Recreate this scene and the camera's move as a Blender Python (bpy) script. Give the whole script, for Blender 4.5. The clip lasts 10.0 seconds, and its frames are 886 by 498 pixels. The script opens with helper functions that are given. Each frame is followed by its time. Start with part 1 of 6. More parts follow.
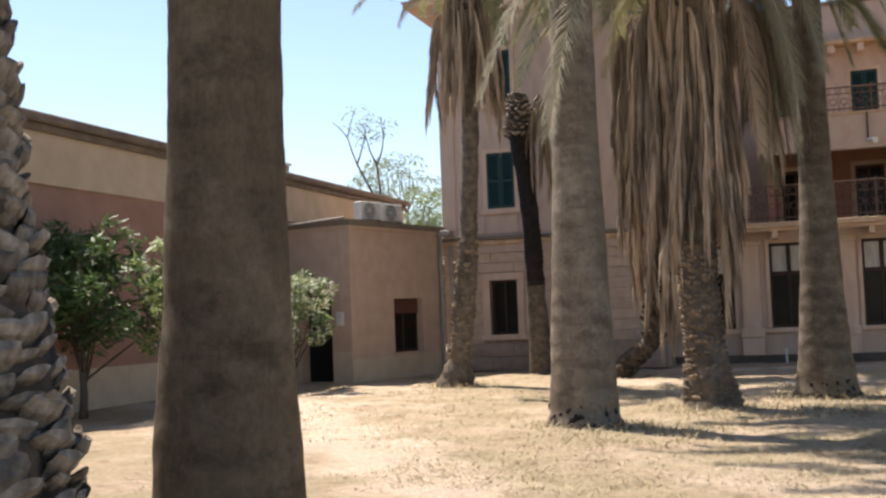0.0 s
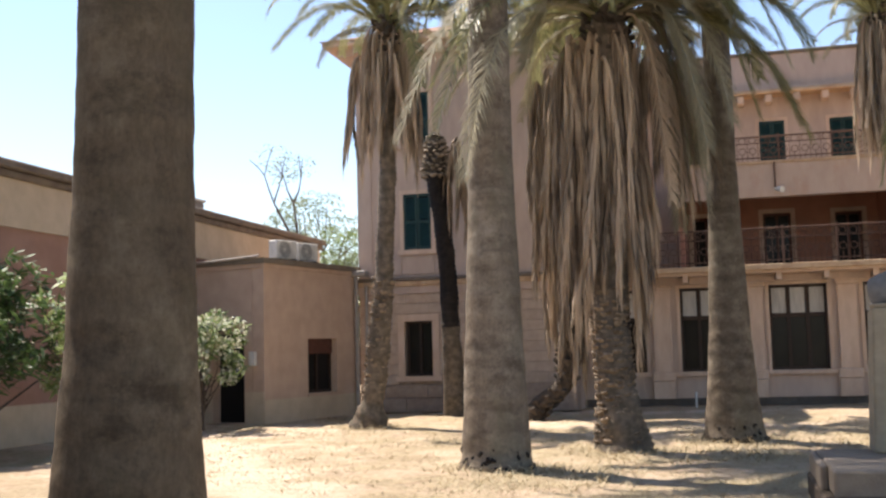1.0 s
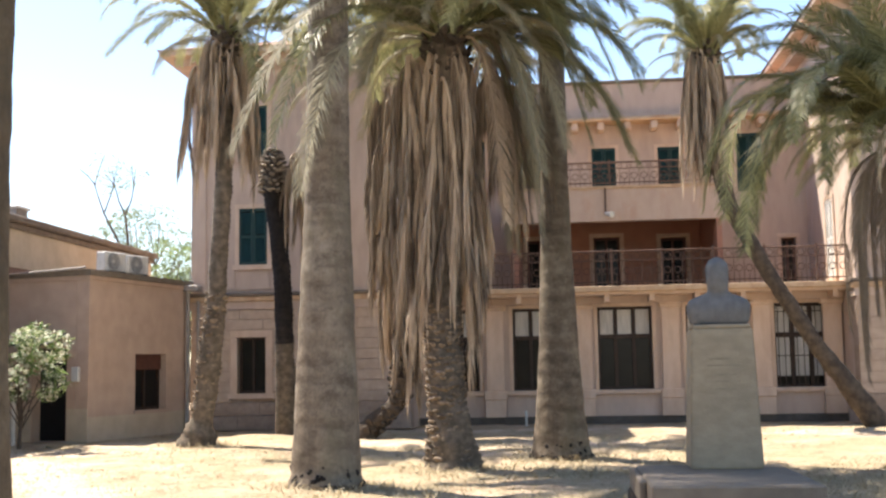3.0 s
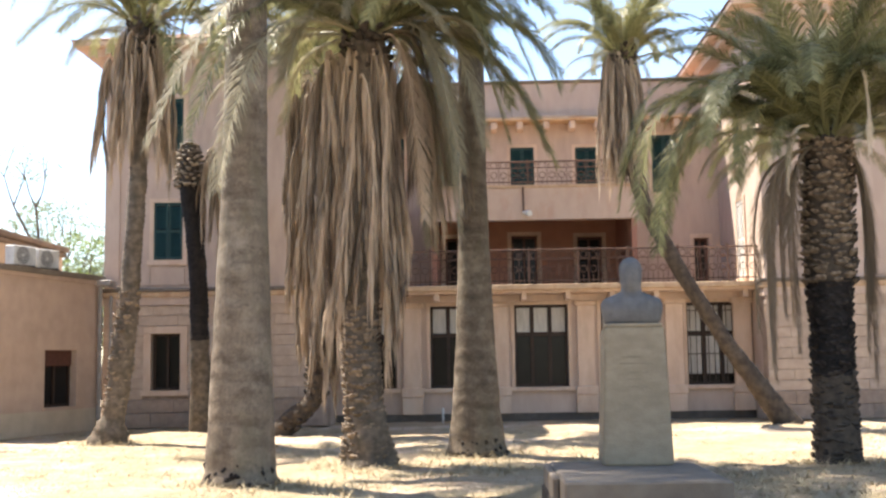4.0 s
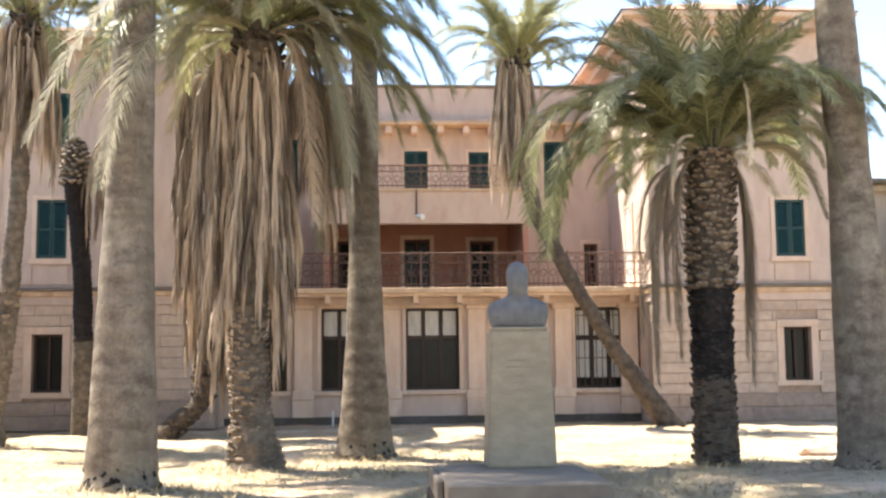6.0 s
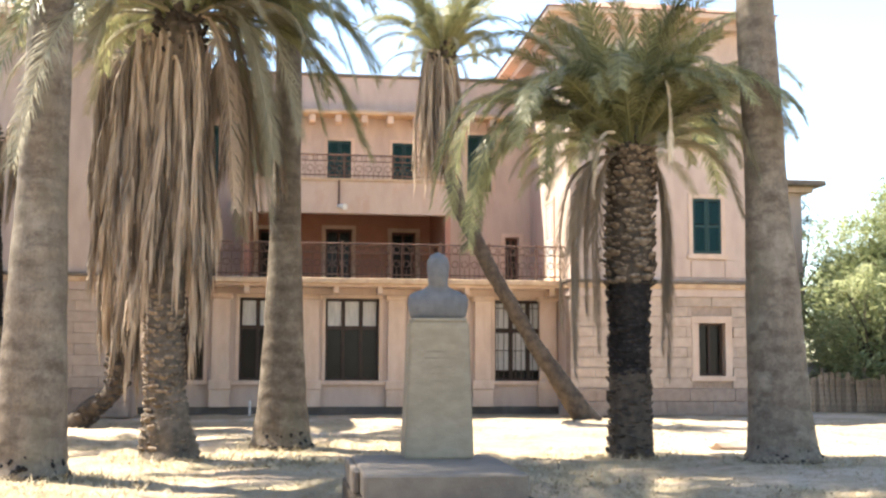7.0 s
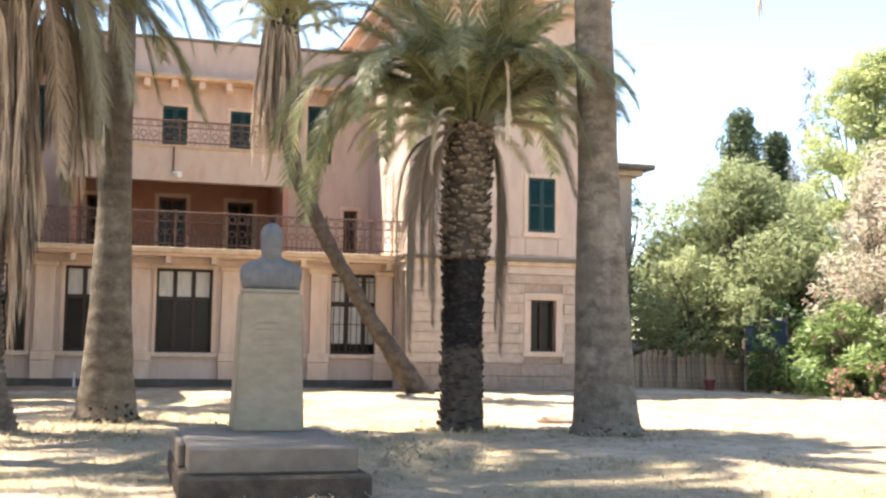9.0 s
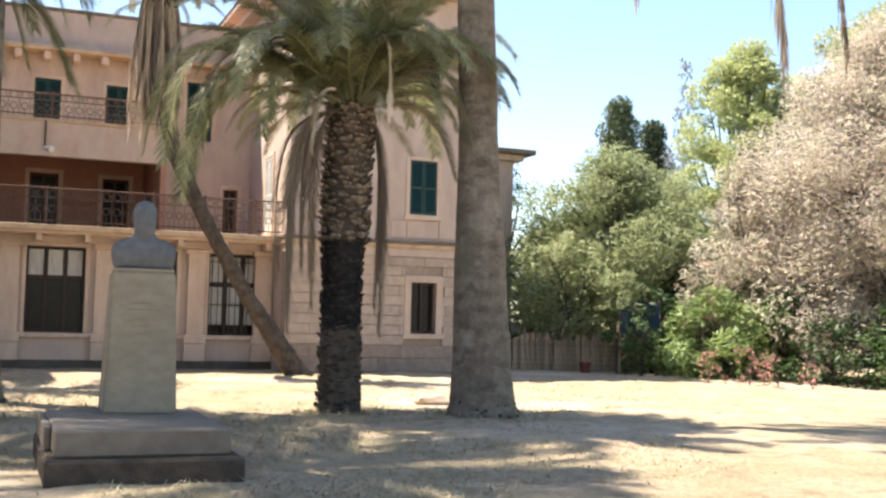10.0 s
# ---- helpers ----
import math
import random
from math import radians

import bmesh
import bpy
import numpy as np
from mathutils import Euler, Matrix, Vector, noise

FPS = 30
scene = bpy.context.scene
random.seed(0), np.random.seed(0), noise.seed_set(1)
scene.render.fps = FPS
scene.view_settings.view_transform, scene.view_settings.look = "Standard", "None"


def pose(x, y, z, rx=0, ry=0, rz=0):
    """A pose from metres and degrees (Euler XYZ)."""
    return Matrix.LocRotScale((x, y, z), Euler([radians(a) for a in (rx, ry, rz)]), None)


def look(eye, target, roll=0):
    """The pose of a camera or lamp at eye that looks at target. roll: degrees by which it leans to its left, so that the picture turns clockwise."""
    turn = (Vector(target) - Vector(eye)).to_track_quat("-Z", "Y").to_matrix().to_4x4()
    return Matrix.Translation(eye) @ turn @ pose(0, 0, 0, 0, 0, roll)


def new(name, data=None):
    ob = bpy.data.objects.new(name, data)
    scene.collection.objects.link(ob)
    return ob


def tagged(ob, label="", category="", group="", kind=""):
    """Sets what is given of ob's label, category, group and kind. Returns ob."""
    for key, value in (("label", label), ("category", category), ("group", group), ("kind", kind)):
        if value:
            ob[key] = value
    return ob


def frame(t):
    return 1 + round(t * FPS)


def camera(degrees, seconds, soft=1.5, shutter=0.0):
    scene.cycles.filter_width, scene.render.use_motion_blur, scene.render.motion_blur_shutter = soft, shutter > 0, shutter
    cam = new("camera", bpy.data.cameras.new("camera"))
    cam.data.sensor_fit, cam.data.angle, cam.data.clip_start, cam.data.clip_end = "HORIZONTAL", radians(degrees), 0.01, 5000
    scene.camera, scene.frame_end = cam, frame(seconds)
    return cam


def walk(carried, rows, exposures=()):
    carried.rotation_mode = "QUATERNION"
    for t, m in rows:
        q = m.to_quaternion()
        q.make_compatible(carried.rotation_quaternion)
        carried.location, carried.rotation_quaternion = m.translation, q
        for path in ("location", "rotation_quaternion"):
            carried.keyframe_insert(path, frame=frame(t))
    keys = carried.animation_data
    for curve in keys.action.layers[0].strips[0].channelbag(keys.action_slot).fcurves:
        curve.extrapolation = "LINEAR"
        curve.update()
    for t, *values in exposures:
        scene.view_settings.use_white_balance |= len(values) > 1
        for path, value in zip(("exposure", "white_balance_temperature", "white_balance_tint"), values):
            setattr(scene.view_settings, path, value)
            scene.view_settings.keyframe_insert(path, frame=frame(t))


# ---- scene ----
# ---- camera ----
cam = camera(43.2, 10.0, 2.5)
PATH = [
    (0, (0.0, 0.0, 1.611), (-3.169, 9.466, 2.207), -2.12),
    (0.5, (0.006, 0.021, 1.619), (-2.81, 9.583, 2.421), -1.87),
    (1, (0.024, 0.036, 1.631), (-2.418, 9.689, 2.561), -1.52),
    (1.5, (0.018, 0.053, 1.617), (-2.165, 9.757, 2.649), -1.38),
    (2, (0.035, 0.063, 1.613), (-1.839, 9.833, 2.628), -1.52),
    (2.5, (0.055, 0.052, 1.609), (-1.436, 9.882, 2.673), -1.31),
    (3, (0.068, 0.077, 1.602), (-0.953, 9.968, 2.668), -0.99),
    (4.5, (0.099, 0.053, 1.609), (0.051, 10.0, 2.629), -0.79),
    (5, (0.119, 0.051, 1.605), (0.288, 9.995, 2.645), -0.65),
    (6.5, (0.17, 0.08, 1.598), (1.115, 9.981, 2.636), -0.33),
    (7, (0.174, 0.11, 1.586), (1.502, 9.974, 2.558), 0.24),
    (7.5, (0.19, 0.133, 1.579), (1.899, 9.949, 2.431), 0.38),
    (8, (0.198, 0.149, 1.58), (2.207, 9.909, 2.43), 0.30),
    (8.5, (0.207, 0.153, 1.576), (2.594, 9.826, 2.429), 0.77),
    (9, (0.23, 0.148, 1.569), (2.965, 9.737, 2.33), 1.00),
    (9.5, (0.256, 0.15, 1.569), (3.412, 9.613, 2.265), 1.48),
    (10, (0.278, 0.127, 1.572), (4.006, 9.385, 2.194), 1.40),
]
walk(cam, [(t, look(eye, target, roll)) for t, eye, target, roll in PATH],
     exposures=((0, 0.92, 6650, 14), (0.5, 1.03, 6650, 14), (1, 1.16, 6650, 14), (2, 1.36, 6650, 12), (3, 1.58, 6650, 12), (4.5, 1.9, 6650, 12), (6.5, 2.15, 6650, 10), (8, 2.2, 6650, 10), (8.7, 2.16, 6650, 10), (9.3, 1.93, 6650, 10), (10, 1.6, 6650, 10)))

# ---- light ----
SUN_AZ, SUN_EL = radians(-57.0), radians(61.0)
world = bpy.data.worlds.new("sky")
scene.world = world
world.use_nodes = True
wn = world.node_tree
sky = wn.nodes.new("ShaderNodeTexSky")
sky.sky_type, sky.sun_disc = "NISHITA", False
sky.sun_elevation, sky.sun_rotation = SUN_EL, SUN_AZ
sky.air_density, sky.dust_density, sky.ozone_density = 1.0, 0.35, 1.5
wn.links.new(sky.outputs[0], wn.nodes["Background"].inputs[0])
wn.nodes["Background"].inputs[1].default_value = 0.108
sun = new("sun", bpy.data.lights.new("sun", "SUN"))
sun.data.energy, sun.data.angle, sun.data.color = 5.0, radians(0.55), (1.0, 0.93, 0.82)
to_sun = Vector((math.sin(SUN_AZ) * math.cos(SUN_EL), math.cos(SUN_AZ) * math.cos(SUN_EL), math.sin(SUN_EL)))
sun.matrix_world = look(to_sun * 60, (0, 0, 0))

# ---- materials ----


def material(name, base, second=None, grain=6.0, stain=0.7, rough=0.85, bump=0.3, metal=0.0, third=None, vary=0.0, bump_scale=40.0, stretch=(1, 1, 1), spec=0.3):
    """Surface with a fine grain between two colours, large stains of a third, relief and, where vary is set, a change from piece to piece."""
    m = bpy.data.materials.new(name)
    m.use_nodes = True
    nt = m.node_tree
    n, l = nt.nodes, nt.links
    bsdf = n["Principled BSDF"]
    bsdf.inputs["Roughness"].default_value, bsdf.inputs["Metallic"].default_value = rough, metal
    bsdf.inputs["Specular IOR Level"].default_value = spec
    second = second or tuple(c * 0.75 for c in base)
    third = third or tuple(c * 0.6 for c in base)
    geo = n.new("ShaderNodeTexCoord")
    mp = n.new("ShaderNodeMapping")
    mp.inputs["Scale"].default_value = stretch
    l.new(geo.outputs["Object"], mp.inputs[0])
    fine, big = n.new("ShaderNodeTexNoise"), n.new("ShaderNodeTexNoise")
    fine.inputs["Scale"].default_value, fine.inputs["Detail"].default_value = grain, 8.0
    big.inputs["Scale"].default_value, big.inputs["Detail"].default_value, big.inputs["Roughness"].default_value = stain, 5.0, 0.65
    for t in (fine, big):
        l.new(mp.outputs[0], t.inputs["Vector"])
    r1, r2 = n.new("ShaderNodeValToRGB"), n.new("ShaderNodeValToRGB")
    r1.color_ramp.elements[0].position, r1.color_ramp.elements[1].position = 0.35, 0.65
    r1.color_ramp.elements[0].color, r1.color_ramp.elements[1].color = (*second, 1), (*base, 1)
    r2.color_ramp.elements[0].position, r2.color_ramp.elements[1].position = 0.5, 0.75
    r2.color_ramp.elements[0].color, r2.color_ramp.elements[1].color = (0, 0, 0, 1), (0.75, 0.75, 0.75, 1)
    l.new(fine.outputs["Fac"], r1.inputs[0])
    l.new(big.outputs["Fac"], r2.inputs[0])
    mix = n.new("ShaderNodeMix")
    mix.data_type = "RGBA"
    l.new(r2.outputs[0], mix.inputs[0])
    l.new(r1.outputs[0], mix.inputs[6])
    mix.inputs[7].default_value = (*third, 1)
    out = mix.outputs[2]
    if vary:
        info, mul, hsv = n.new("ShaderNodeObjectInfo"), n.new("ShaderNodeMapRange"), n.new("ShaderNodeHueSaturation")
        mul.inputs[3].default_value, mul.inputs[4].default_value = 1 - vary, 1 + vary
        l.new(info.outputs["Random"], mul.inputs[0])
        l.new(mul.outputs[0], hsv.inputs["Value"])
        l.new(out, hsv.inputs["Color"])
        out = hsv.outputs[0]
    l.new(out, bsdf.inputs["Base Color"])
    if bump:
        bn, b = n.new("ShaderNodeTexNoise"), n.new("ShaderNodeBump")
        bn.inputs["Scale"].default_value, bn.inputs["Detail"].default_value = bump_scale, 6.0
        b.inputs["Strength"].default_value, b.inputs["Distance"].default_value = bump, 0.02
        l.new(mp.outputs[0], bn.inputs["Vector"])
        l.new(bn.outputs["Fac"], b.inputs["Height"])
        l.new(b.outputs[0], bsdf.inputs["Normal"])
    return m


def leaf_material(name, base, second, rough=0.55, through_light=0.25, each=1.0, thing_wide=1.0):
    """Leaves: colour changes from leaf to leaf and from bough to bough, and some light passes through."""
    m = bpy.data.materials.new(name)
    m.use_nodes = True
    n, l = m.node_tree.nodes, m.node_tree.links
    bsdf = n["Principled BSDF"]
    bsdf.inputs["Roughness"].default_value = rough
    bsdf.inputs["Specular IOR Level"].default_value = 0.35
    geo, info, tc, noi = n.new("ShaderNodeNewGeometry"), n.new("ShaderNodeObjectInfo"), n.new("ShaderNodeTexCoord"), n.new("ShaderNodeTexNoise")
    noi.inputs["Scale"].default_value, noi.inputs["Detail"].default_value = 1.1, 4.0
    l.new(tc.outputs["Object"], noi.inputs["Vector"])
    a, b = n.new("ShaderNodeMath"), n.new("ShaderNodeMath")
    a.operation, b.operation = "MULTIPLY_ADD", "MULTIPLY_ADD"
    l.new(geo.outputs["Random Per Island"], a.inputs[0])
    a.inputs[1].default_value = each
    l.new(noi.outputs["Fac"], a.inputs[2])
    l.new(info.outputs["Random"], b.inputs[0])
    b.inputs[1].default_value = thing_wide
    l.new(a.outputs[0], b.inputs[2])
    ramp = n.new("ShaderNodeMapRange")
    ramp.inputs[1].default_value, ramp.inputs[2].default_value = 0.45, 0.15 + each + thing_wide
    l.new(b.outputs[0], ramp.inputs[0])
    mix = n.new("ShaderNodeMix")
    mix.data_type = "RGBA"
    l.new(ramp.outputs[0], mix.inputs[0])
    mix.inputs[6].default_value, mix.inputs[7].default_value = (*base, 1), (*second, 1)
    l.new(mix.outputs[2], bsdf.inputs["Base Color"])
    tr, add = n.new("ShaderNodeBsdfTranslucent"), n.new("ShaderNodeMixShader")
    l.new(mix.outputs[2], tr.inputs["Color"])
    add.inputs[0].default_value = through_light
    l.new(bsdf.outputs[0], add.inputs[1])
    l.new(tr.outputs[0], add.inputs[2])
    l.new(add.outputs[0], n["Material Output"].inputs["Surface"])
    return m


PINK = material("pink_stucco", (0.515, 0.402, 0.332), (0.452, 0.346, 0.282), 3.0, 0.9, 0.9, 0.2, third=(0.345, 0.272, 0.228), stretch=(1, 1, 0.35))
PINK_DEEP = material("deep_pink_stucco", (0.40, 0.20, 0.14), (0.36, 0.17, 0.12), 3.0, 0.6, 0.9, 0.15, third=(0.33, 0.18, 0.13))
STONE = material("pink_stone", (0.485, 0.375, 0.292), (0.415, 0.315, 0.243), 5.0, 1.2, 0.88, 0.45, third=(0.31, 0.24, 0.19), vary=0.06)
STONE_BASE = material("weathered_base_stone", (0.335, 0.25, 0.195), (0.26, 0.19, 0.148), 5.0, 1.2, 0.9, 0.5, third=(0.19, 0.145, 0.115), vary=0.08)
JOINT = material("stone_joint", (0.40, 0.30, 0.235), None, 8.0, 1.0, 0.95, 0.2)
TRIM = material("pale_stone_trim", (0.60, 0.459, 0.357), (0.52, 0.381, 0.288), 4.0, 1.3, 0.85, 0.25, third=(0.40, 0.30, 0.23), stretch=(1, 1, 0.4))
OCHRE = material("ochre_trim", (0.54, 0.39, 0.255), (0.46, 0.32, 0.205), 4.0, 2.2, 0.85, 0.2, third=(0.31, 0.17, 0.095))
PINK_RUST = material("rust_streaked_pink_stucco", (0.535, 0.41, 0.335), (0.475, 0.355, 0.285), 3.0, 1.6, 0.9, 0.2, third=(0.46, 0.27, 0.175), stretch=(1, 1, 0.5))
BASE_DARK = material("dark_plinth", (0.12, 0.10, 0.085), None, 6.0, 1.0, 0.9, 0.3)
TAN = material("tan_stucco", (0.50, 0.372, 0.288), (0.44, 0.322, 0.248), 2.5, 0.5, 0.9, 0.15, third=(0.38, 0.278, 0.212))
BROWN_PINK = material("brown_pink_stucco", (0.33, 0.20, 0.155), (0.29, 0.17, 0.13), 2.5, 0.5, 0.9, 0.15, third=(0.25, 0.16, 0.13))
CREAM = material("cream_stucco", (0.52, 0.43, 0.325), (0.45, 0.37, 0.275), 2.5, 0.5, 0.9, 0.15, third=(0.42, 0.34, 0.255))
COPING = material("weathered_coping", (0.200, 0.160, 0.125), (0.140, 0.110, 0.090), 3.0, 0.8, 0.9, 0.3)
ROOF = material("roof_tile", (0.30, 0.16, 0.10), (0.22, 0.12, 0.08), 5.0, 1.0, 0.85, 0.4)
GREEN = material("green_shutter_paint", (0.012, 0.045, 0.042), (0.009, 0.034, 0.033), 9.0, 1.0, 0.5, 0.1)
DARK_WOOD = material("dark_wood", (0.045, 0.026, 0.018), (0.03, 0.018, 0.012), 9.0, 1.2, 0.6, 0.2)
RED_WOOD = material("red_brown_wood", (0.11, 0.045, 0.032), (0.08, 0.033, 0.024), 9.0, 1.2, 0.6, 0.2)
DARK = material("dark_interior", (0.012, 0.010, 0.009), None, 3.0, 0.6, 0.9, 0.0)
GLASS_DARK = material("dark_window_glass", (0.016, 0.014, 0.012), (0.011, 0.010, 0.009), 3.0, 0.6, 0.2, 0.04, bump_scale=2.0, spec=0.15)
CURTAIN = material("pale_curtain", (0.55, 0.53, 0.49), (0.40, 0.38, 0.35), 5.0, 1.5, 0.9, 0.0, stretch=(4, 4, 0.4))
IRON = material("rusty_iron", (0.165, 0.10, 0.075), (0.105, 0.062, 0.048), 12.0, 2.0, 0.7, 0.2, metal=0.3)
ZINC = material("zinc_pipe", (0.33, 0.29, 0.26), None, 6.0, 1.0, 0.6, 0.1)
WHITE = material("white_paint", (0.66, 0.65, 0.61), (0.54, 0.53, 0.50), 6.0, 1.0, 0.5, 0.05)
GRILLE = material("grey_grille", (0.10, 0.10, 0.10), None, 6.0, 1.0, 0.5, 0.05)
FAN_GRILLE = material("pale_grey_fan_grille", (0.28, 0.275, 0.265), None, 6.0, 1.0, 0.5, 0.05)
CONCRETE = material("grey_concrete", (0.30, 0.252, 0.18), (0.248, 0.207, 0.146), 7.0, 1.2, 0.9, 0.3, third=(0.205, 0.17, 0.12), stretch=(1, 1, 1.6))
SLAB = material("grey_brown_slab", (0.205, 0.170, 0.132), (0.165, 0.134, 0.104), 6.0, 1.3, 0.85, 0.35, third=(0.125, 0.098, 0.077))
FADED_BAR = material("worn_lettering", (0.262, 0.222, 0.16), None, 7.0, 1.2, 0.9, 0.2)
FOOTING = material("brown_footing", (0.10, 0.074, 0.052), (0.055, 0.041, 0.03), 5.0, 2.2, 0.95, 0.6, third=(0.035, 0.029, 0.023))
BRONZE = material("grey_bronze", (0.155, 0.150, 0.146), (0.108, 0.105, 0.103), 9.0, 2.0, 0.7, 0.3, metal=0.1, spec=0.25, third=(0.085, 0.083, 0.082))
BARK_ROUGH = material("rough_palm_bark", (0.18, 0.14, 0.105), (0.08, 0.068, 0.050), 7.0, 2.0, 0.95, 0.8, third=(0.064, 0.049, 0.038), bump_scale=20.0)
BARK_DARK = material("brown_palm_bark", (0.11, 0.085, 0.062), (0.055, 0.042, 0.032), 7.0, 2.0, 0.95, 0.8, third=(0.04, 0.03, 0.024), bump_scale=20.0)
BARK_BLACK = material("burnt_palm_bark", (0.022, 0.018, 0.016), (0.010, 0.008, 0.008), 9.0, 2.0, 0.95, 0.8, third=(0.05, 0.042, 0.036), bump_scale=20.0)
BARK_TREE = material("tree_bark", (0.13, 0.10, 0.08), (0.08, 0.06, 0.048), 6.0, 1.5, 0.95, 0.6)
BOOT = material("cut_leaf_base", (0.31, 0.262, 0.205), (0.115, 0.09, 0.068), 14.0, 5.0, 0.95, 0.9, third=(0.055, 0.041, 0.032), vary=0.45, bump_scale=25.0)
BOOT_MID = material("brown_cut_leaf_base", (0.265, 0.205, 0.148), (0.115, 0.085, 0.061), 11.0, 4.0, 0.95, 0.7, third=(0.065, 0.047, 0.035), vary=0.4)
BOOT_CHAR = material("charred_leaf_base", (0.035, 0.029, 0.026), (0.014, 0.011, 0.010), 9.0, 3.0, 0.9, 0.6, third=(0.06, 0.05, 0.043), vary=0.4)
BOOT_DARK = material("dark_cut_leaf_base", (0.084, 0.066, 0.052), (0.042, 0.034, 0.027), 9.0, 3.0, 0.95, 0.6, vary=0.35)
FROND = leaf_material("palm_frond_green", (0.058, 0.064, 0.026), (0.35, 0.34, 0.165), 0.42, 0.42, 0.9, 0.5)
FROND_DRY = leaf_material("palm_frond_dry", (0.068, 0.046, 0.031), (0.58, 0.45, 0.325), 0.85, 0.08, 0.6, 1.2)
FROND_PALE = leaf_material("palm_frond_fading", (0.15, 0.135, 0.082), (0.35, 0.31, 0.205), 0.7, 0.2)
STALK = leaf_material("pale_flower_stalk", (0.50, 0.43, 0.33), (0.78, 0.70, 0.58), 0.8, 0.2)
FROND_BROWN = leaf_material("brown_hanging_frond", (0.075, 0.056, 0.038), (0.27, 0.21, 0.145), 0.85, 0.1)
LEAF_OLIVE = leaf_material("pepper_tree_leaf", (0.18, 0.215, 0.10), (0.47, 0.49, 0.27), 0.6, 0.55)
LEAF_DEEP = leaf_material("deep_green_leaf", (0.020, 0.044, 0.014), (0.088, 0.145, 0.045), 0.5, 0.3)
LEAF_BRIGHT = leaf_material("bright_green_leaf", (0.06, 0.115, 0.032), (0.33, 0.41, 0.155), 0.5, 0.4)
LEAF_CAROB = leaf_material("pale_green_leaf", (0.14, 0.18, 0.065), (0.46, 0.49, 0.23), 0.55, 0.45)
LEAF_GREY = leaf_material("blue_green_leaf", (0.09, 0.125, 0.075), (0.27, 0.32, 0.20), 0.6, 0.5)
LEAF_OLEANDER = leaf_material("faded_oleander_leaf", (0.20, 0.195, 0.12), (0.56, 0.51, 0.39), 0.7, 0.5, 0.6, 0.2)
PETAL = leaf_material("pale_pink_petal", (0.62, 0.43, 0.41), (0.84, 0.70, 0.66), 0.7, 0.35)
PETAL_RED = leaf_material("red_pink_petal", (0.52, 0.17, 0.17), (0.72, 0.40, 0.38), 0.7, 0.35)
PETAL_WHITE = leaf_material("cream_petal", (0.55, 0.55, 0.40), (0.78, 0.77, 0.64), 0.7, 0.3)
CYPRESS = leaf_material("cypress_green", (0.04, 0.058, 0.028), (0.12, 0.15, 0.075), 0.7, 0.15)
LEAF_BLUE = leaf_material("grey_blue_needle", (0.19, 0.21, 0.23), (0.36, 0.38, 0.42), 0.7, 0.3)
STRAW = leaf_material("dry_grass_blade", (0.27, 0.215, 0.13), (0.55, 0.465, 0.31), 0.85, 0.2)
FENCE_WOOD = material("weathered_fence_wood", (0.32, 0.235, 0.165), (0.18, 0.13, 0.09), 8.0, 1.5, 0.95, 0.5, vary=0.35)
TWIG = material("dry_grey_twig", (0.42, 0.36, 0.31), (0.30, 0.25, 0.215), 9.0, 1.5, 0.9, 0.2)
BLUE = material("blue_tarpaulin", (0.03, 0.055, 0.10), (0.022, 0.04, 0.075), 6.0, 1.2, 0.6, 0.2)
RED = material("red_plastic", (0.20, 0.05, 0.042), None, 6.0, 1.0, 0.6, 0.1)
CABLE = material("black_cable", (0.015, 0.015, 0.015), None, 6.0, 1.0, 0.6, 0.0)


